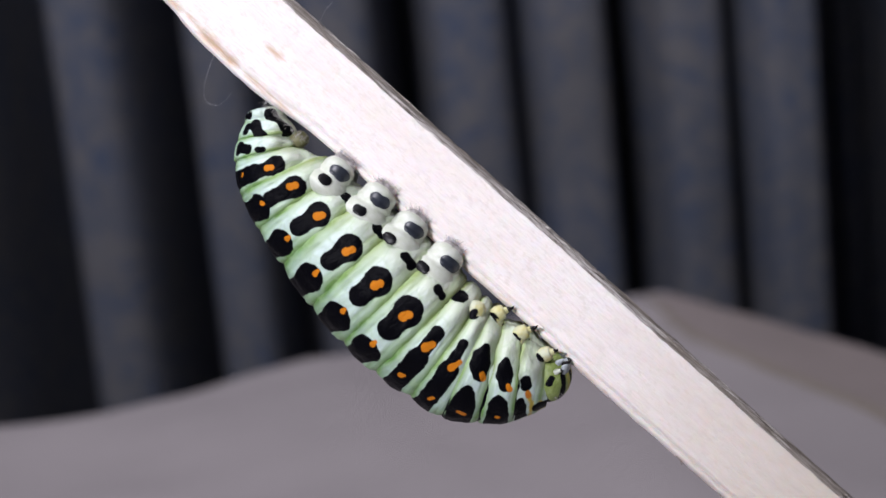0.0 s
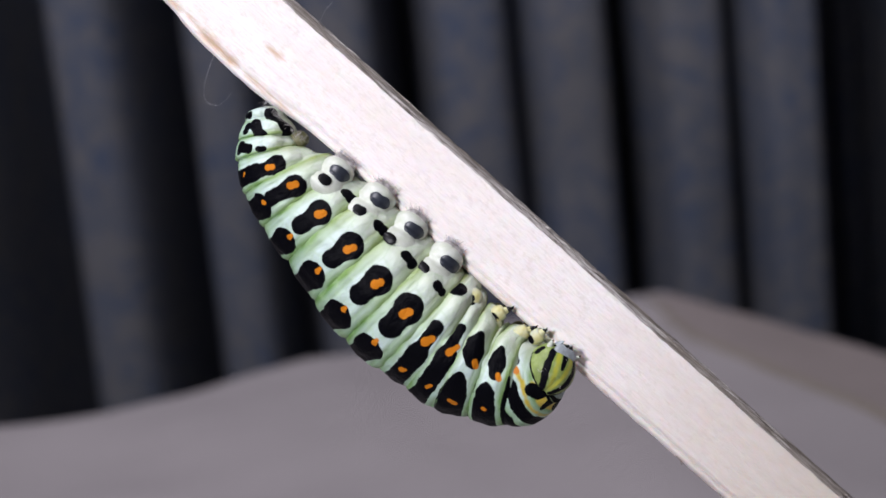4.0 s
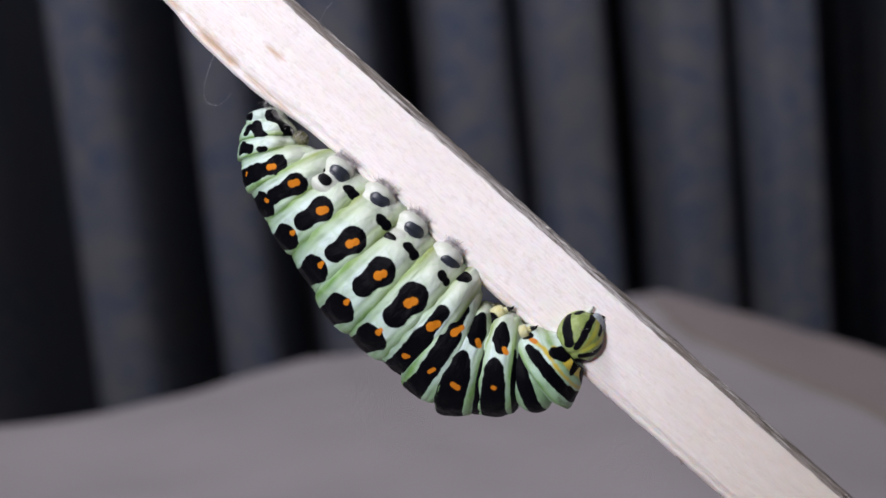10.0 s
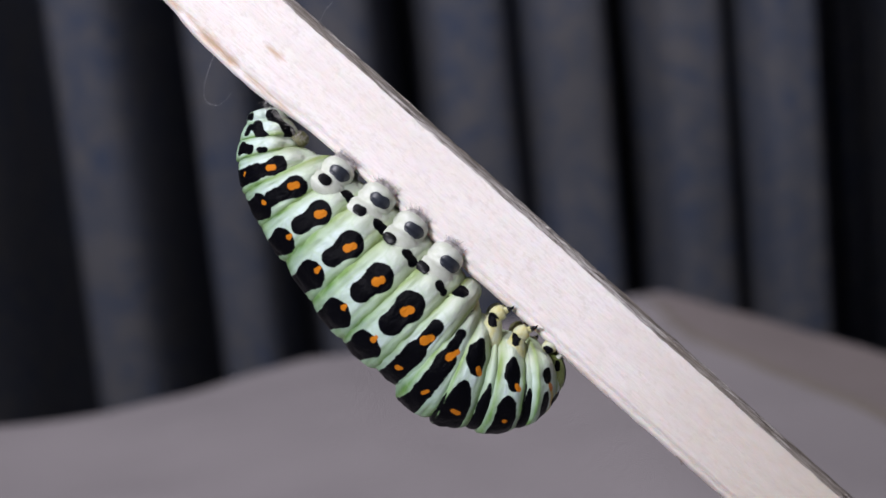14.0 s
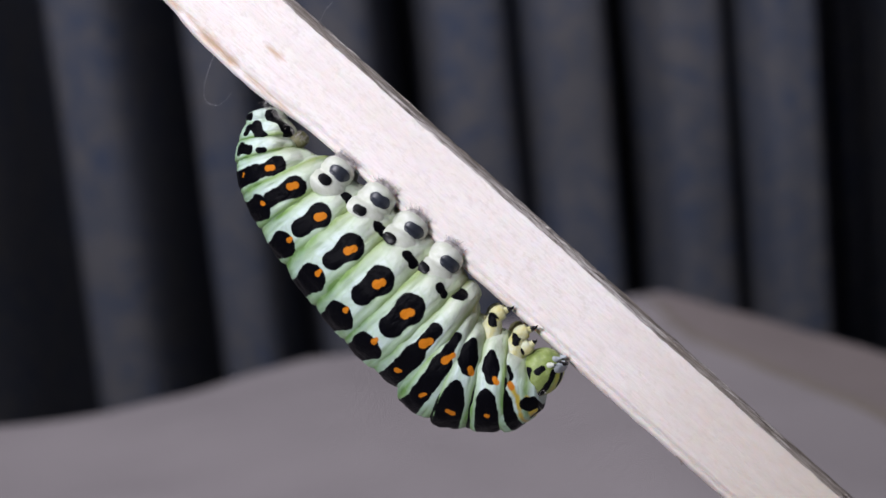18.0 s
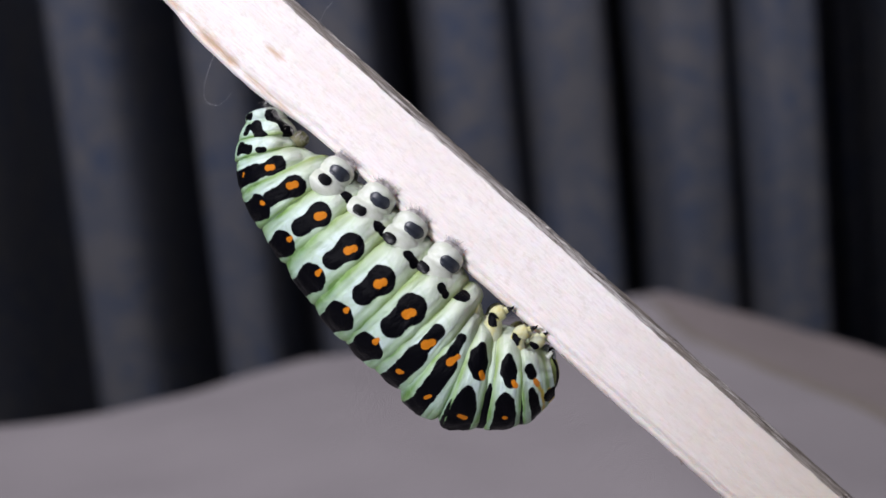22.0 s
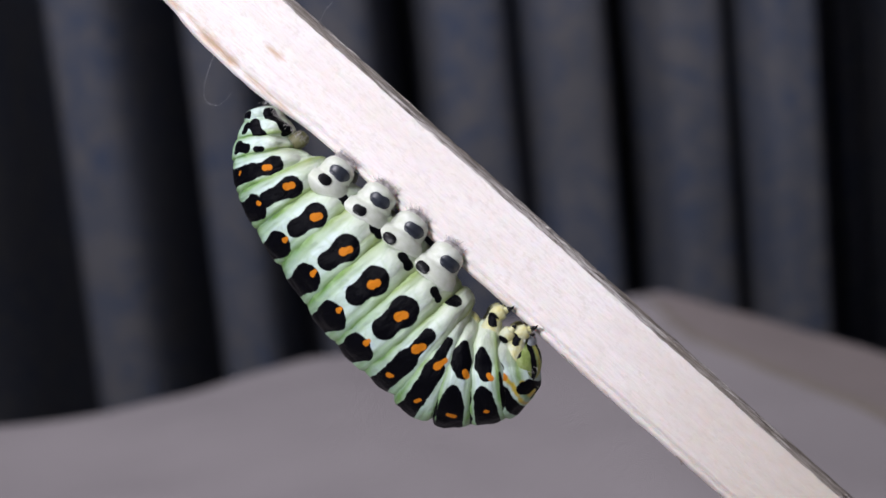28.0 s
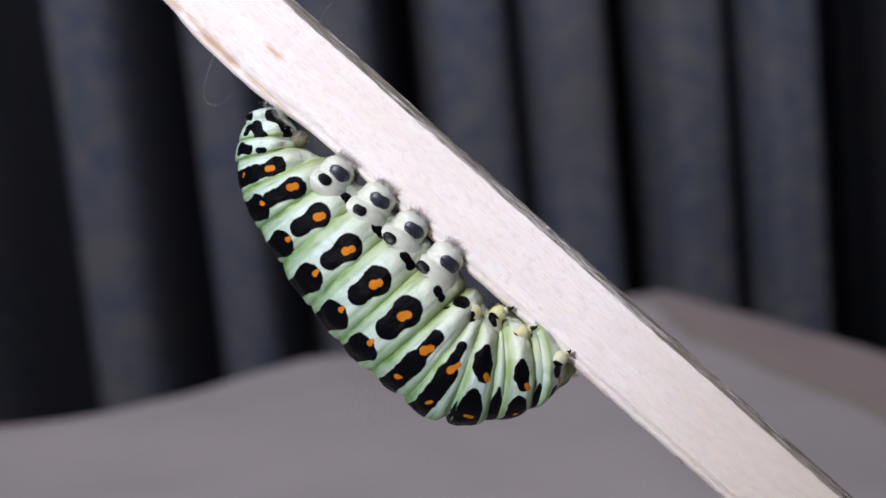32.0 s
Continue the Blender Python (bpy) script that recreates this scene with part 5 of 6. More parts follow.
    walk(A5, [
        (0, at(-8.81, 0.19, 0.00, -0.2, 0.0, -48.5)), (0.5, at(-8.81, 0.19, 0.00, -0.2, 0.0, -48.5)), (1, at(-8.77, 0.24, 0.00, 0.5, -0.0, -48.6)),
        (1.5, at(-8.69, 0.34, 0.00, 2.0, -0.0, -48.8)), (2, at(-8.64, 0.41, 0.00, 2.8, -0.0, -48.9)), (2.5, at(-8.61, 0.44, 0.00, 2.4, -0.0, -48.6)),
        (3, at(-8.54, 0.49, 0.00, 2.6, -0.1, -48.2)), (3.5, at(-8.44, 0.59, 0.00, 3.8, -0.1, -48.2)), (5.5, at(-8.36, 0.65, 0.00, 4.5, -0.1, -48.2)),
        (6, at(-8.32, 0.69, 0.00, 4.5, -0.1, -48.2)), (6.5, at(-8.30, 0.71, 0.00, 4.5, -0.1, -48.2)), (7, at(-8.30, 0.71, 0.00, 4.5, -0.1, -48.2)),
        (7.5, at(-8.33, 0.70, 0.00, 4.2, -0.1, -48.0)), (8, at(-8.38, 0.71, 0.00, 3.7, -0.1, -47.5)), (8.5, at(-8.36, 0.79, 0.00, 3.7, -0.1, -47.6)),
        (9, at(-8.24, 0.95, 0.00, 4.8, -0.1, -47.9)), (9.5, at(-8.14, 1.11, 0.00, 5.6, -0.1, -48.0)), (10, at(-8.13, 1.16, 0.00, 5.1, -0.1, -48.1)),
        (10.5, at(-8.15, 1.13, 0.00, 4.6, -0.1, -48.3)), (11, at(-8.18, 1.07, 0.00, 4.2, -0.1, -48.4)),
        (11.5, at(-8.27, 0.98, 0.00, 3.2, -0.1, -48.7)), (12, at(-8.42, 0.85, 0.00, 2.0, -0.0, -48.8)),
        (12.5, at(-8.61, 0.68, 0.00, 0.5, -0.0, -48.6)), (13, at(-8.69, 0.58, 0.00, 0.2, -0.0, -48.4)),
        (13.5, at(-8.64, 0.57, 0.00, 1.0, -0.0, -48.1)), (14, at(-8.65, 0.53, 0.00, 0.7, -0.0, -47.8)),
        (14.5, at(-8.72, 0.43, 0.00, -0.6, -0.0, -47.6)), (16.5, at(-8.63, 0.33, 0.00, 0.3, -0.1, -47.0)),
        (17, at(-8.62, 0.29, 0.00, 0.4, -0.1, -47.0)), (17.5, at(-8.63, 0.27, 0.00, 0.4, -0.1, -46.9)),
        (18, at(-8.63, 0.27, 0.00, 0.4, -0.1, -46.9)), (18.5, at(-8.63, 0.27, 0.00, 0.4, -0.1, -46.9)),
        (19, at(-8.57, 0.32, 0.00, 1.1, -0.1, -47.0)), (19.5, at(-8.51, 0.39, 0.00, 1.9, -0.1, -47.1)),
        (20, at(-8.56, 0.38, 0.00, 1.2, -0.1, -47.1)), (20.5, at(-8.62, 0.35, 0.00, 0.5, -0.1, -47.0)),
        (21, at(-8.62, 0.35, 0.00, 0.5, -0.1, -47.0)), (21.5, at(-8.62, 0.33, 0.00, 0.4, -0.1, -47.0)),
        (22, at(-8.62, 0.29, 0.00, 0.4, -0.1, -47.0)), (22.5, at(-8.63, 0.27, 0.00, 0.4, -0.1, -46.9)),
        (23, at(-8.67, 0.25, 0.00, 0.0, -0.1, -46.7)), (23.5, at(-8.75, 0.22, 0.00, -0.3, -0.1, -46.5)),
        (24, at(-8.83, 0.22, 0.00, -0.4, -0.0, -46.9)), (24.5, at(-8.93, 0.19, 0.00, -1.0, -0.0, -47.4)),
        (25, at(-8.99, 0.16, 0.00, -1.5, 0.0, -47.6)), (25.5, at(-8.99, 0.16, 0.00, -1.5, -0.0, -47.6)),
        (27.5, at(-9.09, 0.12, 0.00, -1.1, -0.0, -47.8)), (28, at(-9.04, 0.19, 0.00, -0.1, -0.0, -48.1)),
        (28.5, at(-8.99, 0.26, 0.00, 1.1, -0.0, -48.1)), (29, at(-8.97, 0.29, 0.00, 1.5, -0.1, -47.9)),
        (29.5, at(-8.95, 0.29, 0.00, 1.5, -0.1, -47.9)), (30, at(-8.93, 0.26, 0.00, 1.1, -0.0, -48.1)),
        (30.5, at(-8.92, 0.24, 0.00, 0.6, -0.0, -48.2)), (31, at(-8.88, 0.23, 0.00, 0.5, -0.0, -48.2)),
        (31.5, at(-8.88, 0.21, 0.00, -0.2, -0.0, -48.1)), (32, at(-8.90, 0.17, 0.00, -1.1, -0.0, -47.8)),
    ])
    walk(A4, [
        (0, at(-6.01, -2.76, 0.00, 0.0, -0.0, -45.0)), (0.5, at(-6.00, -2.73, 0.00, 0.4, -0.0, -44.8)),
        (1, at(-5.99, -2.68, 0.00, 1.1, -0.0, -44.8)), (1.5, at(-5.99, -2.67, 0.00, 1.2, -0.0, -45.4)),
        (2, at(-5.97, -2.65, 0.00, 1.2, -0.0, -45.4)), (2.5, at(-5.90, -2.58, 0.00, 1.8, -0.0, -44.9)),
        (3, at(-5.83, -2.51, 0.00, 2.5, -0.0, -44.9)), (3.5, at(-5.81, -2.49, 0.00, 2.6, -0.0, -45.1)),
        (5.5, at(-5.91, -2.57, 0.00, 0.5, -0.0, -44.8)), (6, at(-5.84, -2.49, 0.00, 1.1, -0.0, -44.5)),
        (6.5, at(-5.77, -2.44, 0.00, 1.5, -0.1, -44.3)), (7, at(-5.75, -2.44, 0.00, 1.6, -0.1, -44.3)),
        (7.5, at(-5.77, -2.44, 0.00, 1.3, -0.1, -44.1)), (8, at(-5.83, -2.44, 0.00, 0.6, -0.0, -44.1)),
        (8.5, at(-5.87, -2.38, 0.00, -0.2, -0.0, -44.4)), (9, at(-5.86, -2.25, 0.00, -0.9, -0.0, -44.4)),
        (9.5, at(-5.85, -2.12, 0.00, -1.5, -0.0, -44.0)), (10, at(-5.86, -2.07, 0.00, -1.8, -0.0, -43.9)),
        (10.5, at(-5.86, -2.11, 0.00, -1.9, 0.0, -44.2)), (11, at(-5.89, -2.18, 0.00, -1.9, 0.0, -44.5)),
        (11.5, at(-5.96, -2.28, 0.00, -2.3, 0.0, -44.7)), (12, at(-6.05, -2.40, 0.00, -2.8, 0.1, -45.2)),
        (12.5, at(-6.08, -2.46, 0.00, -2.3, 0.1, -45.6)), (13, at(-6.09, -2.51, 0.00, -1.9, 0.0, -45.4)),
        (13.5, at(-6.09, -2.57, 0.00, -2.2, 0.0, -45.2)), (14, at(-6.03, -2.58, 0.00, -1.9, 0.0, -45.5)),
        (14.5, at(-5.98, -2.58, 0.00, -1.5, 0.1, -45.7)), (16.5, at(-5.95, -2.74, 0.00, -1.9, 0.0, -45.4)),
        (17, at(-5.94, -2.76, 0.00, -1.8, 0.0, -45.0)), (17.5, at(-5.83, -2.69, 0.00, -0.3, -0.0, -44.8)),
        (18, at(-5.78, -2.61, 0.00, 0.9, -0.0, -44.3)), (18.5, at(-5.82, -2.60, 0.00, 0.6, -0.1, -43.7)),
        (19, at(-5.85, -2.63, 0.00, -0.1, -0.1, -43.6)), (19.5, at(-5.88, -2.69, 0.00, -0.8, -0.0, -44.0)),
        (20, at(-5.89, -2.71, 0.00, -1.2, -0.0, -44.1)), (20.5, at(-5.89, -2.71, 0.00, -1.2, -0.0, -44.1)),
        (21, at(-5.90, -2.74, 0.00, -1.6, 0.0, -44.3)), (21.5, at(-5.90, -2.77, 0.00, -2.0, 0.0, -44.5)),
        (22, at(-5.85, -2.76, 0.00, -1.6, 0.0, -44.3)), (22.5, at(-5.83, -2.80, 0.00, -1.6, 0.0, -44.4)),
        (23, at(-5.89, -2.87, 0.00, -2.4, 0.0, -44.7)), (23.5, at(-6.01, -2.89, 0.00, -2.8, 0.0, -44.9)),
        (24, at(-6.18, -2.90, 0.00, -3.3, 0.1, -45.4)), (24.5, at(-6.34, -2.92, 0.00, -4.3, 0.1, -46.4)),
        (25, at(-6.40, -2.93, 0.00, -4.8, 0.1, -46.8)), (25.5, at(-6.40, -2.93, 0.00, -4.7, 0.1, -46.8)),
        (27.5, at(-6.48, -2.90, 0.00, -3.3, 0.1, -46.3)), (28, at(-6.47, -2.88, 0.00, -2.8, 0.1, -46.1)),
        (28.5, at(-6.45, -2.83, 0.00, -2.1, 0.1, -45.8)), (29, at(-6.44, -2.80, 0.00, -1.8, 0.1, -46.0)),
        (29.5, at(-6.43, -2.78, 0.00, -1.6, 0.1, -46.6)), (30, at(-6.38, -2.75, 0.00, -1.2, 0.1, -46.4)),
        (30.5, at(-6.36, -2.78, 0.00, -1.4, 0.1, -45.9)), (31, at(-6.34, -2.80, 0.00, -1.7, 0.1, -45.7)),
        (31.5, at(-6.26, -2.77, 0.00, -1.4, 0.1, -45.9)), (32, at(-6.16, -2.73, 0.00, -0.8, 0.1, -46.2)),
    ])
    walk(A3, [
        (0, at(-3.24, -5.47, 0.00, 0.1, -0.0, -43.6)), (0.5, at(-3.24, -5.45, 0.00, 0.4, -0.0, -43.5)),
        (1, at(-3.28, -5.43, 0.00, 0.4, -0.0, -43.5)), (1.5, at(-3.28, -5.36, 0.00, 0.9, -0.0, -43.3)),
        (2, at(-3.23, -5.27, 0.00, 1.6, -0.0, -42.9)), (2.5, at(-3.15, -5.19, 0.00, 1.9, -0.1, -42.4)),
        (3, at(-3.12, -5.17, 0.00, 1.6, -0.1, -41.8)), (3.5, at(-3.12, -5.17, 0.00, 1.3, -0.1, -41.6)),
        (5.5, at(-3.08, -5.06, 0.00, 1.6, -0.1, -41.4)), (6, at(-3.02, -5.00, 0.00, 1.6, -0.1, -41.1)),
        (6.5, at(-3.02, -5.00, 0.00, 1.0, -0.1, -40.8)), (7, at(-3.02, -4.99, 0.00, 0.6, -0.1, -40.6)),
        (7.5, at(-3.04, -4.98, 0.00, 0.3, -0.1, -40.8)), (8, at(-3.07, -4.96, 0.00, -0.1, -0.1, -41.0)),
        (8.5, at(-3.05, -4.83, 0.00, -0.3, -0.1, -41.2)), (9, at(-3.01, -4.66, 0.00, -0.9, -0.1, -41.5)),
        (9.5, at(-2.94, -4.52, 0.00, -1.2, -0.1, -41.7)), (10, at(-2.94, -4.50, 0.00, -1.9, -0.1, -41.8)),
        (10.5, at(-3.02, -4.58, 0.00, -3.0, -0.0, -41.6)), (11, at(-3.09, -4.67, 0.00, -3.3, -0.0, -41.4)),
        (11.5, at(-3.17, -4.76, 0.00, -3.3, -0.0, -41.8)), (12, at(-3.25, -4.86, 0.00, -3.1, -0.0, -42.3)),
        (12.5, at(-3.32, -4.97, 0.00, -2.8, -0.0, -42.9)), (13, at(-3.34, -5.09, 0.00, -2.5, 0.0, -43.7)),
        (13.5, at(-3.30, -5.17, 0.00, -2.2, 0.0, -44.2)), (14, at(-3.32, -5.28, 0.00, -3.0, 0.0, -44.3)),
        (14.5, at(-3.37, -5.39, 0.00, -3.8, 0.1, -44.5)), (16.5, at(-3.13, -5.36, 0.00, -0.7, 0.1, -45.2)),
        (17, at(-3.11, -5.35, 0.00, -0.4, 0.1, -44.9)), (17.5, at(-3.13, -5.35, 0.00, -0.7, 0.0, -44.4)),
        (18, at(-3.14, -5.32, 0.00, -0.6, 0.0, -44.4)), (18.5, at(-3.10, -5.22, 0.00, 0.4, 0.0, -44.6)),
        (19, at(-3.07, -5.17, 0.00, 0.8, 0.0, -44.4)), (19.5, at(-3.08, -5.19, 0.00, 0.2, 0.0, -44.1)),
        (20, at(-3.09, -5.22, 0.00, -0.5, 0.0, -44.1)), (20.5, at(-3.11, -5.29, 0.00, -1.2, 0.0, -44.4)),
        (21, at(-3.13, -5.35, 0.00, -1.6, 0.1, -44.5)), (21.5, at(-3.11, -5.37, 0.00, -1.6, 0.1, -44.5)),
        (22, at(-3.08, -5.39, 0.00, -1.6, 0.1, -44.5)), (22.5, at(-3.06, -5.44, 0.00, -1.6, 0.1, -44.5)),
        (23, at(-3.10, -5.52, 0.00, -1.9, 0.1, -44.7)), (23.5, at(-3.26, -5.61, 0.00, -2.8, 0.1, -45.5)),
        (24, at(-3.50, -5.71, 0.00, -3.7, 0.1, -46.5)), (24.5, at(-3.64, -5.72, 0.00, -3.5, 0.2, -47.4)),
        (25, at(-3.60, -5.66, 0.00, -2.4, 0.2, -48.2)), (25.5, at(-3.58, -5.66, 0.00, -2.1, 0.2, -48.6)),
        (27.5, at(-3.79, -5.68, 0.00, -2.6, 0.2, -47.4)), (28, at(-3.83, -5.67, 0.00, -2.8, 0.1, -46.8)),
        (28.5, at(-3.83, -5.60, 0.00, -2.1, 0.1, -46.4)), (29, at(-3.80, -5.53, 0.00, -1.1, 0.1, -46.6)),
        (29.5, at(-3.80, -5.51, 0.00, -1.1, 0.1, -46.6)), (30, at(-3.74, -5.49, 0.00, -1.0, 0.1, -46.3)),
        (30.5, at(-3.61, -5.46, 0.00, -0.3, 0.1, -46.2)), (31, at(-3.55, -5.48, 0.00, -0.4, 0.1, -46.6)),
        (31.5, at(-3.51, -5.53, 0.00, -1.0, 0.1, -46.6)), (32, at(-3.46, -5.57, 0.00, -1.6, 0.1, -46.2)),
    ])
    walk(A2, [
        (0, at(-0.80, -7.63, 0.00, -0.0, 0.0, -38.5)), (0.5, at(-0.88, -7.60, 0.00, -0.3, -0.0, -38.0)),
        (1, at(-0.90, -7.45, 0.00, 0.5, -0.1, -37.3)), (1.5, at(-0.86, -7.27, 0.00, 2.0, -0.1, -37.0)),
        (2, at(-0.83, -7.15, 0.00, 2.6, -0.1, -37.0)), (2.5, at(-0.77, -7.07, 0.00, 2.6, -0.1, -37.0)),
        (3, at(-0.72, -7.02, 0.00, 2.6, -0.1, -36.9)), (3.5, at(-0.71, -6.99, 0.00, 2.5, -0.1, -36.9)),
        (5.5, at(-0.73, -6.91, 0.00, 1.5, -0.2, -36.4)), (6, at(-0.66, -6.85, 0.00, 1.2, -0.1, -36.5)),
        (6.5, at(-0.64, -6.87, 0.00, 0.3, -0.1, -36.8)), (7, at(-0.68, -6.86, 0.00, -0.3, -0.1, -36.5)),
        (7.5, at(-0.70, -6.77, 0.00, -0.1, -0.2, -35.9)), (8, at(-0.72, -6.66, 0.00, -0.1, -0.2, -35.9)),
        (8.5, at(-0.75, -6.55, 0.00, -1.4, -0.1, -36.7)), (9, at(-0.73, -6.43, 0.00, -3.4, -0.0, -37.5)),
        (9.5, at(-0.66, -6.28, 0.00, -4.3, -0.0, -37.8)), (10, at(-0.62, -6.20, 0.00, -4.2, 0.0, -38.2)),
        (10.5, at(-0.61, -6.19, 0.00, -3.9, 0.0, -38.7)), (11, at(-0.65, -6.22, 0.00, -3.5, 0.0, -38.8)),
        (11.5, at(-0.76, -6.35, 0.00, -3.9, 0.1, -39.0)), (12, at(-0.91, -6.54, 0.00, -4.3, 0.1, -39.3)),
        (12.5, at(-1.02, -6.74, 0.00, -4.0, 0.1, -39.4)), (13, at(-1.08, -6.95, 0.00, -3.7, 0.1, -39.9)),
        (13.5, at(-1.05, -7.08, 0.00, -2.7, 0.1, -40.4)), (14, at(-0.97, -7.16, 0.00, -1.2, 0.2, -40.9)),
        (14.5, at(-0.94, -7.33, 0.00, -1.1, 0.2, -41.6)), (16.5, at(-0.86, -7.56, 0.00, -0.2, 0.2, -41.8)),
        (17, at(-0.89, -7.55, 0.00, -0.4, 0.2, -41.7)), (17.5, at(-0.90, -7.44, 0.00, 0.2, 0.2, -41.3)),
        (18, at(-0.98, -7.33, 0.00, 0.2, 0.2, -41.0)), (18.5, at(-1.02, -7.27, 0.00, 0.5, 0.1, -40.7)),
        (19, at(-0.98, -7.24, 0.00, 1.1, 0.1, -40.7)), (19.5, at(-0.94, -7.22, 0.00, 0.8, 0.1, -40.5)),
        (20, at(-0.90, -7.19, 0.00, 0.5, 0.1, -40.3)), (20.5, at(-0.89, -7.21, 0.00, 0.2, 0.1, -40.5)),
        (21, at(-0.89, -7.31, 0.00, -0.3, 0.2, -40.9)), (21.5, at(-0.87, -7.41, 0.00, -0.7, 0.2, -41.2)),
        (22, at(-0.84, -7.49, 0.00, -0.7, 0.2, -41.2)), (22.5, at(-0.80, -7.56, 0.00, -0.5, 0.2, -41.3)),
        (23, at(-0.82, -7.67, 0.00, -0.5, 0.2, -41.7)), (23.5, at(-1.00, -7.83, 0.00, -1.7, 0.2, -42.1)),
        (24, at(-1.25, -7.98, 0.00, -2.7, 0.3, -43.2)), (24.5, at(-1.40, -8.10, 0.00, -2.6, 0.4, -44.6)),
        (25, at(-1.39, -8.17, 0.00, -2.0, 0.4, -44.9)), (25.5, at(-1.34, -8.16, 0.00, -1.4, 0.4, -44.3)),
        (27.5, at(-1.61, -7.94, 0.00, -1.0, 0.3, -42.8)), (28, at(-1.63, -7.85, 0.00, -0.6, 0.3, -42.5)),
        (28.5, at(-1.62, -7.74, 0.00, 0.0, 0.2, -42.2)), (29, at(-1.62, -7.70, 0.00, 0.3, 0.2, -42.0)),
        (29.5, at(-1.58, -7.70, 0.00, 0.3, 0.2, -42.0)), (30, at(-1.46, -7.72, 0.00, 0.3, 0.2, -42.0)),
        (30.5, at(-1.30, -7.78, 0.00, 0.3, 0.2, -41.9)), (31, at(-1.17, -7.83, 0.00, 0.3, 0.2, -41.9)),
        (31.5, at(-1.04, -7.88, 0.00, 0.1, 0.2, -42.0)), (32, at(-0.93, -7.96, 0.00, -0.4, 0.3, -42.4)),
    ])
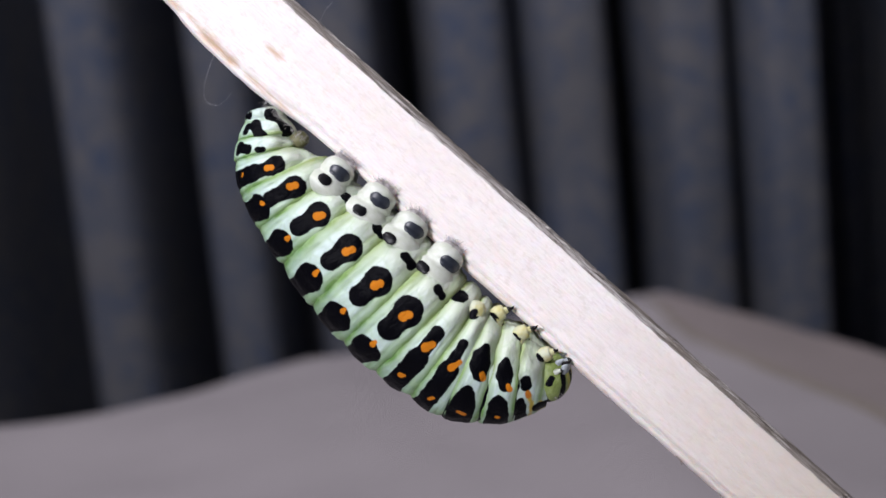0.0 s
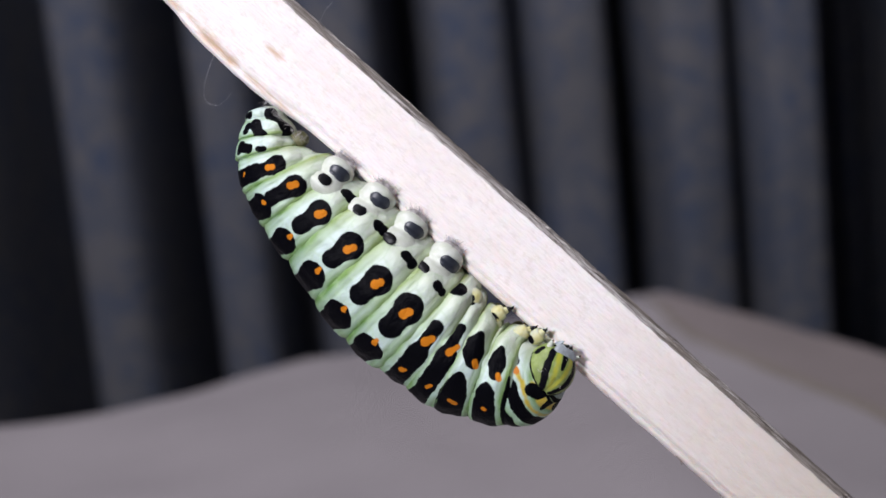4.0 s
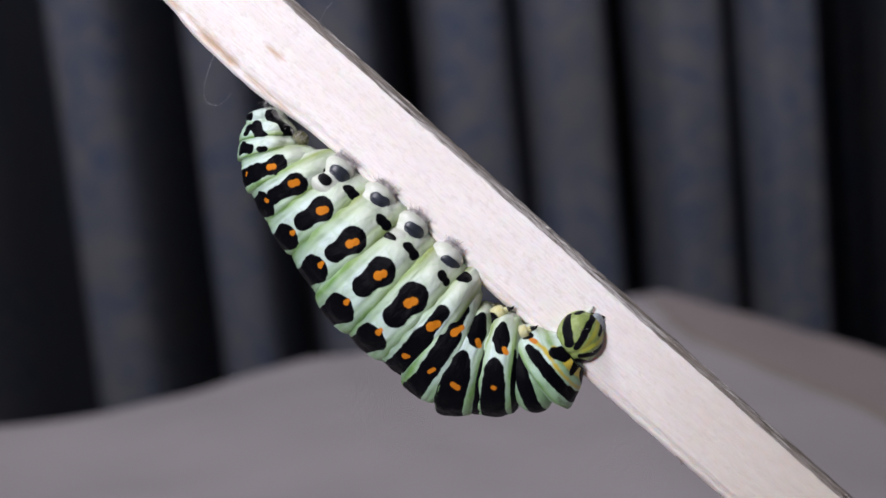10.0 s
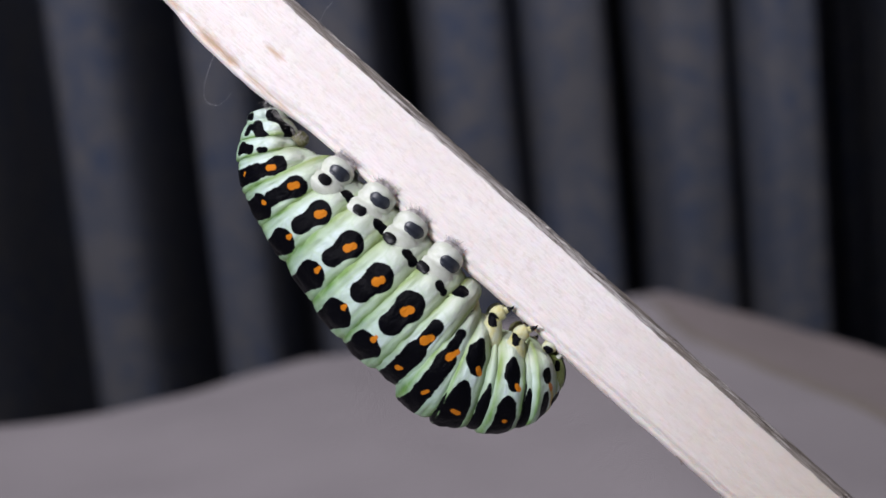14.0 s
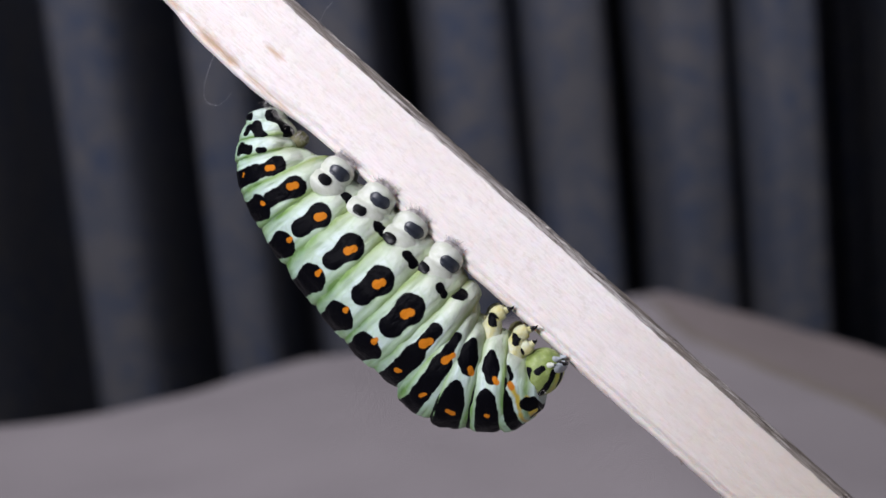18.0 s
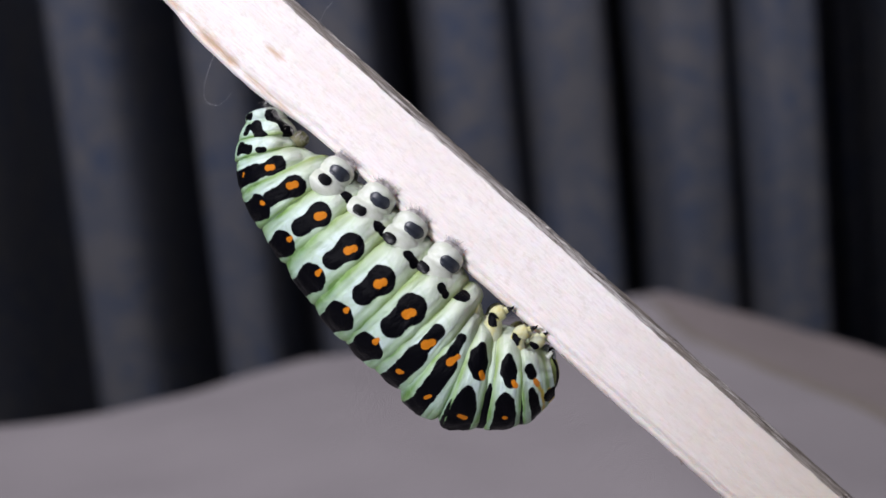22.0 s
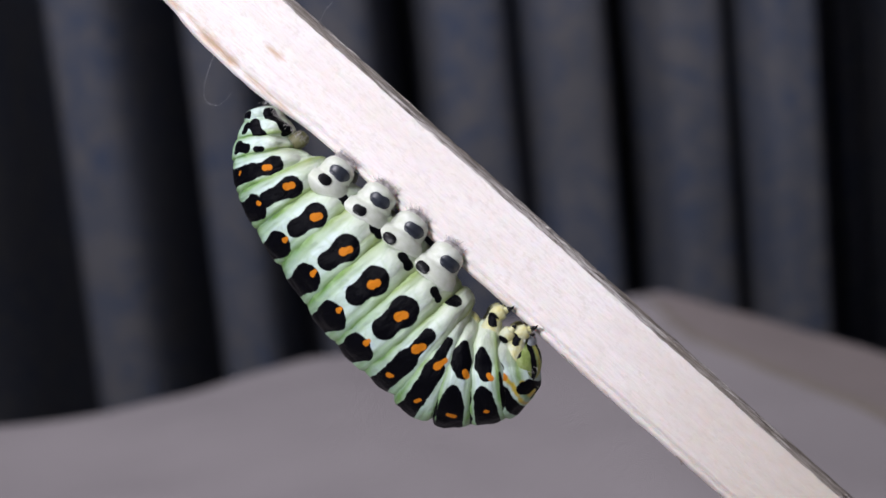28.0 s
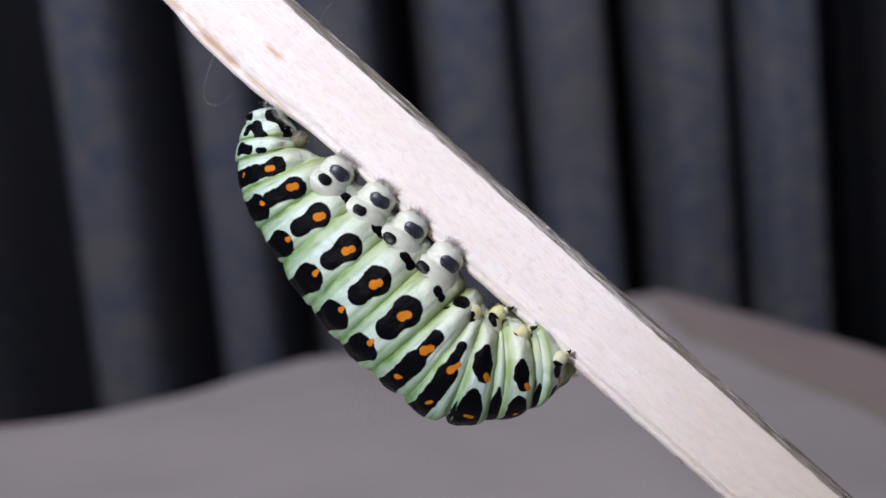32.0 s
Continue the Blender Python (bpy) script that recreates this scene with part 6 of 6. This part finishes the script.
    walk(A1, [
        (0, at(1.21, -9.20, 0.00, -0.3, -0.2, -36.6)), (0.5, at(1.07, -9.16, 0.00, -1.5, -1.4, -35.9)),
        (1, at(0.88, -9.07, 0.00, -3.7, -2.5, -35.0)), (1.5, at(0.75, -8.82, 0.00, -4.4, -2.7, -34.7)),
        (2, at(0.72, -8.66, 0.00, -4.9, -2.7, -35.1)), (2.5, at(0.76, -8.60, 0.00, -5.9, -2.7, -35.7)),
        (3, at(0.84, -8.56, 0.00, -6.5, -2.6, -36.1)), (3.5, at(0.87, -8.54, 0.00, -6.7, -2.6, -36.1)),
        (5.5, at(0.82, -8.44, 0.00, -8.3, -2.8, -35.0)), (6, at(0.83, -8.42, 0.00, -9.6, -2.9, -34.8)),
        (6.5, at(0.87, -8.40, 0.00, -9.8, -3.1, -34.7)), (7, at(0.89, -8.35, 0.00, -9.5, -3.3, -34.8)),
        (7.5, at(0.86, -8.30, 0.00, -9.6, -3.6, -34.9)), (8, at(0.68, -8.30, 0.00, -12.2, -3.2, -34.6)),
        (8.5, at(0.50, -8.28, 0.00, -16.3, -2.9, -34.7)), (9, at(0.31, -8.31, 0.00, -21.6, -2.6, -34.8)),
        (9.5, at(0.32, -8.20, 0.00, -23.3, -2.4, -34.9)), (10, at(0.36, -8.09, 0.00, -23.2, -2.2, -35.3)),
        (10.5, at(0.27, -8.15, 0.00, -23.9, -2.0, -35.7)), (11, at(0.18, -8.20, 0.00, -23.7, -1.8, -36.3)),
        (11.5, at(0.10, -8.32, 0.00, -23.1, -1.7, -37.5)), (12, at(0.05, -8.45, 0.00, -21.5, -1.6, -38.7)),
        (12.5, at(-0.12, -8.73, 0.00, -21.3, -0.8, -39.3)), (13, at(-0.24, -9.06, 0.00, -21.3, -0.1, -39.1)),
        (13.5, at(-0.11, -9.21, 0.00, -18.5, 0.6, -38.5)), (14, at(0.04, -9.39, 0.00, -16.1, 1.4, -38.2)),
        (14.5, at(0.25, -9.56, 0.00, -13.4, 1.2, -37.9)), (16.5, at(0.58, -9.72, 0.00, -9.3, 0.7, -37.8)),
        (17, at(0.36, -9.78, 0.00, -11.7, 0.3, -37.4)), (17.5, at(0.22, -9.60, 0.00, -11.5, -0.3, -37.0)),
        (18, at(0.15, -9.42, 0.00, -10.8, -1.0, -36.9)), (18.5, at(0.12, -9.35, 0.00, -10.6, -0.6, -37.1)),
        (19, at(0.15, -9.35, 0.00, -11.1, -0.2, -36.9)), (19.5, at(0.11, -9.40, 0.00, -13.3, -0.3, -36.4)),
        (20, at(0.07, -9.40, 0.00, -15.1, -0.3, -36.5)), (20.5, at(0.10, -9.39, 0.00, -14.8, -0.2, -36.8)),
        (21, at(0.18, -9.42, 0.00, -13.6, 0.0, -36.8)), (21.5, at(0.30, -9.47, 0.00, -12.5, 0.2, -36.5)),
        (22, at(0.41, -9.56, 0.00, -11.9, 0.4, -36.1)), (22.5, at(0.50, -9.64, 0.00, -10.8, 0.5, -35.6)),
        (23, at(0.53, -9.72, 0.00, -9.9, 0.7, -35.3)), (23.5, at(0.42, -9.87, 0.00, -10.3, 0.8, -35.1)),
        (24, at(0.29, -10.00, 0.00, -9.7, 0.8, -35.3)), (24.5, at(0.24, -10.09, 0.00, -8.6, 1.3, -35.3)),
        (25, at(0.25, -10.19, 0.00, -8.8, 1.8, -35.0)), (25.5, at(0.31, -10.19, 0.00, -8.3, 1.4, -34.8)),
        (27.5, at(-0.20, -9.74, 0.00, -6.8, -0.2, -34.3)), (28, at(-0.34, -9.61, 0.00, -7.2, -0.6, -33.7)),
        (28.5, at(-0.42, -9.55, 0.00, -7.5, -0.7, -33.2)), (29, at(-0.34, -9.59, 0.00, -7.3, -0.7, -34.1)),
        (29.5, at(-0.22, -9.65, 0.00, -7.4, -0.2, -35.1)), (30, at(-0.09, -9.72, 0.00, -8.2, 0.2, -35.3)),
        (30.5, at(0.17, -9.65, 0.00, -6.8, 0.8, -35.0)), (31, at(0.41, -9.58, 0.00, -5.1, 1.4, -35.0)),
        (31.5, at(0.58, -9.60, 0.00, -4.9, 1.8, -35.6)), (32, at(0.71, -9.61, 0.00, -4.8, 2.2, -35.9)),
    ])
    walk(T3, [
        (0, at(3.15, -10.39, 0.02, -0.8, -2.8, -25.0)), (0.5, at(3.08, -10.31, 0.12, -1.5, -6.3, -24.8)), (1, at(2.97, -10.17, 0.20, -2.2, -10.1, -24.9)),
        (2, at(2.78, -10.08, 0.23, -4.5, -11.5, -27.1)), (3, at(2.80, -9.88, 0.21, -5.0, -8.1, -28.6)), (5.5, at(2.81, -9.94, 0.24, -8.6, -10.5, -28.2)),
        (6, at(2.86, -9.90, 0.24, -10.3, -10.3, -27.6)), (7.5, at(2.84, -9.98, 0.30, -10.5, -12.4, -27.8)), (8, at(2.64, -9.92, 0.27, -14.1, -12.2, -25.6)),
        (9, at(2.50, -10.00, 0.26, -24.7, -13.4, -23.9)), (10, at(2.63, -9.89, 0.20, -26.7, -12.8, -24.0)), (11, at(2.38, -9.95, 0.20, -25.9, -12.3, -25.8)),
        (12, at(1.83, -9.94, 0.15, -20.9, -7.5, -31.1)), (13, at(1.59, -10.36, 0.02, -17.1, -3.1, -30.2)), (14, at(1.99, -10.84, -0.03, -14.2, 2.0, -24.2)),
        (14.5, at(2.22, -10.96, -0.04, -10.9, 5.1, -21.3)), (16.5, at(2.74, -11.07, -0.02, -6.9, 0.3, -20.4)), (17, at(2.50, -11.18, 0.00, -10.3, -2.4, -20.6)),
        (18, at(2.04, -10.89, 0.11, -11.7, -6.1, -22.7)), (19, at(2.16, -10.99, 0.02, -11.2, -1.2, -24.0)), (19.5, at(2.13, -10.95, 0.02, -12.9, -0.0, -23.6)),
        (20, at(2.03, -10.93, 0.03, -14.8, -1.7, -23.5)), (21.5, at(2.41, -10.97, 0.01, -11.8, -1.1, -22.1)), (22, at(2.53, -11.00, -0.01, -10.3, 0.4, -19.7)),
        (23, at(2.69, -11.10, -0.01, -10.8, 0.2, -17.1)), (24, at(2.63, -11.15, -0.00, -10.2, -1.1, -14.6)), (25, at(2.63, -11.10, -0.06, -6.8, 2.3, -14.9)),
        (25.5, at(2.61, -10.98, -0.06, -5.4, 4.1, -12.6)), (27.5, at(1.97, -10.74, 0.02, -5.0, -3.5, -15.5)), (28, at(1.79, -10.69, 0.06, -5.8, -5.6, -15.7)),
        (28.5, at(1.71, -10.65, 0.07, -8.4, -8.7, -16.1)), (29, at(1.74, -10.80, 0.07, -8.1, -4.9, -19.1)), (30, at(2.19, -10.79, -0.00, -7.5, -1.8, -17.9)),
        (31, at(2.62, -10.54, -0.05, -2.7, 0.8, -17.9)), (32, at(2.99, -10.51, -0.08, -2.3, 2.6, -17.7)),
    ])
    walk(T2, [
        (0, at(5.35, -10.88, 0.08, 2.5, -2.3, -3.7)), (0.5, at(5.37, -10.90, 0.46, -2.0, -12.9, -7.2)), (1, at(5.41, -10.88, 0.80, -7.2, -17.7, -8.6)),
        (2, at(5.35, -11.11, 0.90, -12.1, -19.9, -12.9)), (3, at(5.51, -11.12, 0.79, -10.1, -17.4, -13.5)), (5.5, at(5.56, -11.07, 0.88, -11.5, -19.0, -14.8)),
        (6, at(5.62, -10.99, 0.88, -14.0, -18.3, -12.8)), (7.5, at(5.56, -11.12, 1.09, -17.5, -23.1, -9.9)), (8, at(5.49, -10.99, 1.00, -22.2, -20.0, -7.1)),
        (9, at(5.13, -10.42, 0.77, -26.1, -11.2, -3.9)), (10, at(5.40, -10.10, 0.61, -27.9, -9.5, -3.1)), (11, at(5.16, -10.32, 0.56, -26.2, -9.1, -6.8)),
        (12, at(4.76, -11.07, 0.52, -24.6, -9.7, -10.8)), (13, at(4.24, -11.59, 0.07, -17.5, 0.5, -10.1)), (14, at(4.97, -11.73, -0.19, -8.3, 11.8, -1.9)),
        (14.5, at(5.31, -11.35, -0.27, 0.4, 16.0, 4.3)), (16.5, at(5.56, -11.55, -0.07, -4.0, 3.5, -0.8)), (17, at(5.13, -11.60, 0.02, -10.0, -0.4, 5.2)),
        (18, at(4.66, -11.52, 0.38, -13.6, -8.9, -0.7)), (19, at(5.08, -11.52, 0.02, -5.4, 1.4, -3.5)), (19.5, at(5.08, -11.47, 0.03, -5.9, 3.0, -4.5)),
        (20, at(4.95, -11.48, 0.10, -11.6, -2.5, -3.8)), (21.5, at(5.16, -11.57, -0.01, -10.1, 1.7, -1.3)), (22, at(5.39, -11.34, -0.05, -6.9, 2.5, 1.7)),
        (23, at(5.69, -11.09, -0.08, -4.1, 4.2, 9.7)), (24, at(5.52, -10.66, -0.12, -3.1, 5.4, 16.1)), (25, at(5.60, -10.44, -0.25, 6.0, 9.7, 21.1)),
        (25.5, at(5.47, -10.46, -0.24, 7.7, 11.2, 20.3)), (27.5, at(4.40, -10.68, 0.12, -4.9, -4.7, 10.5)), (28, at(4.08, -10.77, 0.26, -8.2, -7.6, 7.6)),
        (28.5, at(4.08, -10.80, 0.29, -10.2, -11.2, 5.6)), (29, at(4.22, -10.89, 0.23, -6.6, -7.5, 4.5)), (30, at(4.85, -10.88, -0.03, -0.0, 2.3, 0.5)),
        (31, at(5.28, -10.64, -0.19, 5.2, 7.6, 0.3)), (32, at(5.69, -10.33, -0.32, 12.1, 12.1, 6.4)),
    ])
    walk(T1, [
        (0, at(7.76, -11.36, 0.20, 11.4, -5.9, -15.9)), (0.5, at(7.60, -11.56, 1.14, 2.0, -24.0, -16.3)), (1, at(7.59, -11.11, 1.89, -9.1, -36.3, -8.6)),
        (2, at(8.00, -10.76, 2.12, -20.7, -48.1, -0.2)), (3, at(8.14, -11.16, 1.95, -25.0, -43.2, 1.5)), (5.5, at(8.18, -11.28, 2.07, -31.9, -36.0, 7.8)),
        (6, at(8.78, -11.07, 2.13, -38.3, -38.5, 16.1)), (7.5, at(8.07, -10.00, 2.35, -25.7, -44.2, 14.1)), (8, at(8.08, -10.38, 2.19, -49.5, -31.1, 28.0)),
        (9, at(9.02, -9.78, 1.79, -53.7, -22.9, 38.5)), (10, at(9.63, -9.73, 1.56, -56.5, -17.3, 34.3)), (11, at(9.18, -10.05, 1.38, -47.0, -22.0, 25.1)),
        (12, at(8.04, -11.78, 1.30, -36.6, -21.2, 6.6)), (13, at(7.59, -12.39, 0.33, -18.8, -8.0, 1.6)), (14, at(7.91, -11.52, -0.66, -2.7, 20.0, -2.7)),
        (14.5, at(8.28, -11.25, -0.73, 2.9, 25.2, 15.1)), (16.5, at(7.94, -11.40, -0.13, 1.4, -1.1, 7.6)), (17, at(7.36, -11.45, 0.06, -6.1, -7.2, 2.4)),
        (18, at(6.89, -11.92, 1.01, -11.6, -22.0, -4.3)), (19, at(7.69, -11.97, 0.09, -0.1, -2.5, -10.4)), (19.5, at(7.64, -11.98, 0.08, -0.4, 1.8, -13.3)),
        (20, at(7.26, -11.94, 0.29, -7.2, -7.0, -19.1)), (21.5, at(7.56, -11.73, -0.04, -6.4, -1.7, -14.2)), (22, at(7.73, -11.21, -0.11, -3.8, 1.1, 4.2)),
        (23, at(7.83, -10.45, -0.18, -2.9, -2.1, 14.0)), (24, at(7.40, -9.71, -0.24, -0.7, -3.3, 21.9)), (25, at(7.45, -9.35, -0.71, -4.0, 13.9, 5.2)),
        (25.5, at(7.42, -9.59, -0.61, 5.4, 14.2, 28.5)), (27.5, at(6.53, -10.25, 0.23, -6.0, -1.7, 5.8)), (28, at(6.20, -10.54, 0.73, -5.9, -21.0, 9.7)),
        (28.5, at(5.96, -10.67, 0.78, -3.0, -23.4, -4.2)), (29, at(6.27, -10.97, 0.71, -5.4, -18.6, 1.2)), (30, at(7.50, -10.86, -0.10, 7.1, -0.4, -17.4)),
        (31, at(8.10, -10.20, -0.62, 14.0, 17.5, -5.0)), (32, at(8.52, -9.85, -0.85, 18.0, 25.5, 2.0)),
    ])
    walk(HEAD, [
        (0, at(9.38, -11.21, 0.68, 31.4, -11.8, -18.5)), (0.5, at(8.61, -11.58, 2.08, 9.6, -33.0, -20.6)), (1, at(8.40, -10.44, 3.22, 33.3, -49.2, -56.1)),
        (2, at(8.69, -10.32, 3.33, -30.0, -68.8, -6.7)), (3, at(9.09, -10.31, 3.36, -20.5, -67.5, -12.5)), (5.5, at(9.59, -10.16, 3.65, -34.4, -67.0, 11.8)),
        (6, at(9.94, -9.67, 3.80, -28.2, -67.5, 8.9)), (7.5, at(8.37, -8.80, 3.96, -53.7, -63.3, 52.6)), (8, at(9.50, -7.81, 4.34, -22.0, -81.1, 10.2)),
        (9, at(10.89, -7.10, 2.87, -41.7, -58.4, 16.1)), (10, at(11.88, -7.56, 2.27, -51.3, -44.4, 1.7)), (11, at(11.29, -8.86, 2.07, -53.0, -35.9, -10.6)),
        (12, at(9.89, -10.47, 2.08, -14.3, -25.0, -26.0)), (13, at(8.97, -11.12, 0.28, 2.1, 1.0, -12.0)), (14, at(8.99, -11.07, -0.86, -1.1, 18.1, -7.5)),
        (14.5, at(9.24, -10.71, -0.82, -3.8, 15.6, -7.4)), (16.5, at(8.48, -11.12, -0.33, -3.8, 10.8, 9.2)), (17, at(8.17, -10.65, 0.04, -1.9, 1.6, 12.4)),
        (18, at(8.48, -10.71, 1.71, 23.2, -20.6, -44.2)), (19, at(9.92, -12.17, 0.31, 17.1, -10.6, -61.9)), (19.5, at(10.43, -12.47, 0.42, 17.0, -10.6, -62.9)),
        (20, at(10.03, -12.00, 0.68, 19.5, -16.8, -62.9)), (21.5, at(8.75, -11.48, -0.09, 3.0, 8.4, -5.8)), (22, at(8.39, -11.03, -0.25, 0.3, 6.7, -2.3)),
        (23, at(7.89, -10.42, -0.41, -1.3, 3.3, -0.3)), (24, at(7.29, -9.56, -0.46, -5.6, 3.6, 6.4)), (25, at(8.54, -10.01, -1.06, -7.0, 46.7, 2.0)),
        (25.5, at(8.44, -8.58, -0.88, -3.3, 35.0, 8.5)), (27.5, at(7.31, -9.59, 0.27, -3.4, -5.1, 3.9)), (28, at(6.71, -9.77, 1.25, 1.3, -17.6, 2.5)),
        (28.5, at(6.94, -10.19, 0.96, -3.2, -14.7, -4.1)), (29, at(7.61, -10.02, 1.29, 27.2, -19.2, -31.3)), (30, at(8.45, -11.05, -0.10, 15.4, 9.3, -24.1)),
        (31, at(9.37, -10.65, -1.26, -14.8, 28.4, -51.4)), (32, at(9.50, -10.49, -1.37, 15.2, 58.3, -55.4)),
    ])
    walk(FOLD32, [
        (0, at(4.17, -10.84, 0.05, 0.8, -2.4, -14.4)), (0.5, at(4.16, -10.78, 0.21, -1.5, -9.6, -16.0)), (1, at(4.14, -10.68, 0.42, -4.4, -14.1, -16.9)),
        (2, at(4.01, -10.73, 0.48, -8.0, -15.9, -20.2)), (3, at(4.10, -10.64, 0.40, -7.2, -12.9, -21.2)), (5.5, at(4.13, -10.63, 0.47, -9.8, -14.9, -21.6)),
        (6, at(4.19, -10.59, 0.48, -11.9, -14.4, -20.3)), (7.5, at(4.15, -10.72, 0.58, -13.5, -18.0, -19.2)), (8, at(4.01, -10.63, 0.55, -17.8, -16.4, -16.6)),
        (9, at(3.74, -10.40, 0.53, -25.5, -12.3, -13.9)), (10, at(3.94, -10.19, 0.44, -27.4, -11.2, -13.5)), (11, at(3.69, -10.31, 0.40, -26.1, -10.7, -16.3)),
        (12, at(3.20, -10.69, 0.31, -22.7, -8.8, -21.0)), (13, at(2.82, -11.16, 0.08, -17.4, -1.3, -20.1)), (14, at(3.42, -11.50, -0.01, -11.7, 7.2, -13.2)),
        (14.5, at(3.73, -11.41, -0.04, -5.9, 11.1, -8.9)), (16.5, at(4.09, -11.51, -0.01, -5.6, 2.0, -10.6)), (17, at(3.76, -11.64, 0.03, -10.3, -1.4, -7.7)),
        (18, at(3.29, -11.42, 0.21, -12.5, -7.6, -11.7)), (19, at(3.55, -11.46, 0.05, -8.4, 0.4, -13.8)), (19.5, at(3.54, -11.40, 0.05, -9.5, 1.8, -14.1)),
        (20, at(3.42, -11.39, 0.06, -13.2, -2.0, -13.6)), (21.5, at(3.72, -11.48, 0.03, -11.1, 0.4, -11.7)), (22, at(3.91, -11.38, -0.01, -8.7, 1.6, -9.0)),
        (23, at(4.15, -11.36, -0.01, -7.7, 2.6, -3.8)), (24, at(4.06, -11.22, 0.01, -7.1, 2.6, 0.6)), (25, at(4.12, -11.14, -0.08, -1.0, 7.0, 2.9)),
        (25.5, at(4.05, -11.06, -0.07, 0.6, 8.6, 3.6)), (27.5, at(3.15, -10.98, 0.06, -4.9, -4.1, -2.5)), (28, at(2.89, -10.97, 0.14, -6.9, -6.7, -4.1)),
        (28.5, at(2.86, -10.94, 0.15, -9.2, -10.0, -5.3)), (29, at(2.93, -11.08, 0.12, -7.2, -6.1, -7.3)), (30, at(3.47, -11.02, 0.03, -3.9, 0.6, -8.8)),
        (31, at(3.91, -10.77, -0.05, 1.0, 4.5, -8.9)), (32, at(4.30, -10.66, -0.10, 4.3, 8.1, -6.0)),
    ])
    walk(FOLD21, [
        (0, at(6.58, -11.00, 0.10, 6.8, -4.4, -9.7)), (0.5, at(6.54, -11.15, 0.69, -0.3, -18.5, -11.6)), (1, at(6.59, -11.01, 1.17, -8.1, -27.0, -8.7)),
        (2, at(6.82, -11.06, 1.26, -15.1, -34.2, -7.7)), (3, at(6.94, -11.29, 1.14, -16.1, -30.7, -7.5)), (5.5, at(6.94, -11.39, 1.32, -20.3, -28.4, -4.8)),
        (6, at(7.30, -11.29, 1.32, -24.0, -29.7, -0.3)), (7.5, at(6.94, -10.76, 1.53, -20.0, -34.0, 0.9)), (8, at(6.89, -11.00, 1.49, -34.6, -27.4, 9.3)),
        (9, at(7.23, -10.49, 1.16, -38.5, -19.5, 16.2)), (10, at(7.63, -10.27, 1.01, -41.4, -15.7, 14.9)), (11, at(7.25, -10.50, 0.83, -35.5, -17.0, 8.2)),
        (12, at(6.42, -11.60, 0.79, -30.1, -15.9, -2.6)), (13, at(5.91, -12.11, 0.11, -17.9, -3.8, -4.3)), (14, at(6.46, -11.62, -0.34, -5.5, 15.9, -2.4)),
        (14.5, at(6.84, -11.40, -0.41, 1.4, 20.7, 9.6)), (16.5, at(6.75, -11.57, -0.15, -1.2, 1.3, 3.5)), (17, at(6.25, -11.49, -0.03, -8.1, -3.8, 3.8)),
        (18, at(5.81, -11.68, 0.56, -12.7, -15.5, -2.4)), (19, at(6.39, -11.67, 0.01, -2.8, -0.6, -6.9)), (19.5, at(6.37, -11.63, 0.04, -3.2, 2.3, -8.9)),
        (20, at(6.14, -11.55, 0.15, -9.6, -4.9, -11.4)), (21.5, at(6.38, -11.51, -0.06, -8.4, -0.1, -7.7)), (22, at(6.56, -11.30, -0.10, -5.3, 1.8, 3.0)),
        (23, at(6.77, -10.81, -0.20, -3.4, 1.1, 11.8)), (24, at(6.48, -10.25, -0.27, -1.8, 1.1, 19.1)), (25, at(6.49, -9.74, -0.44, 1.2, 12.2, 13.3)),
        (25.5, at(6.49, -10.10, -0.39, 6.5, 12.7, 24.4)), (27.5, at(5.45, -10.42, 0.21, -5.4, -3.2, 8.1)), (28, at(5.17, -10.67, 0.36, -7.0, -14.3, 8.7)),
        (28.5, at(5.05, -10.64, 0.41, -6.9, -17.5, 1.0)), (29, at(5.27, -10.89, 0.36, -6.1, -13.0, 2.9)), (30, at(6.20, -10.68, -0.09, 3.4, 0.7, -8.4)),
        (31, at(6.72, -10.36, -0.30, 9.6, 12.5, -2.5)), (32, at(7.16, -10.05, -0.45, 15.0, 18.8, 4.2)),
    ])
    for leg, side in zip(FRONT_LEGS, (1, -1)):
        rest = at(0, 0, 0)
        walk(leg, [
            (0, rest), (23, rest), (25, at(-0.9, -0.4, 0.3 * side)), (25.5, at(-0.9, -0.4, 0.3 * side)), (28, rest), (30, rest),
            (31, at(-0.8, -1.2, 1.2 * side)), (32, at(-0.9, -1.4, 1.5 * side)),
        ])


motions()
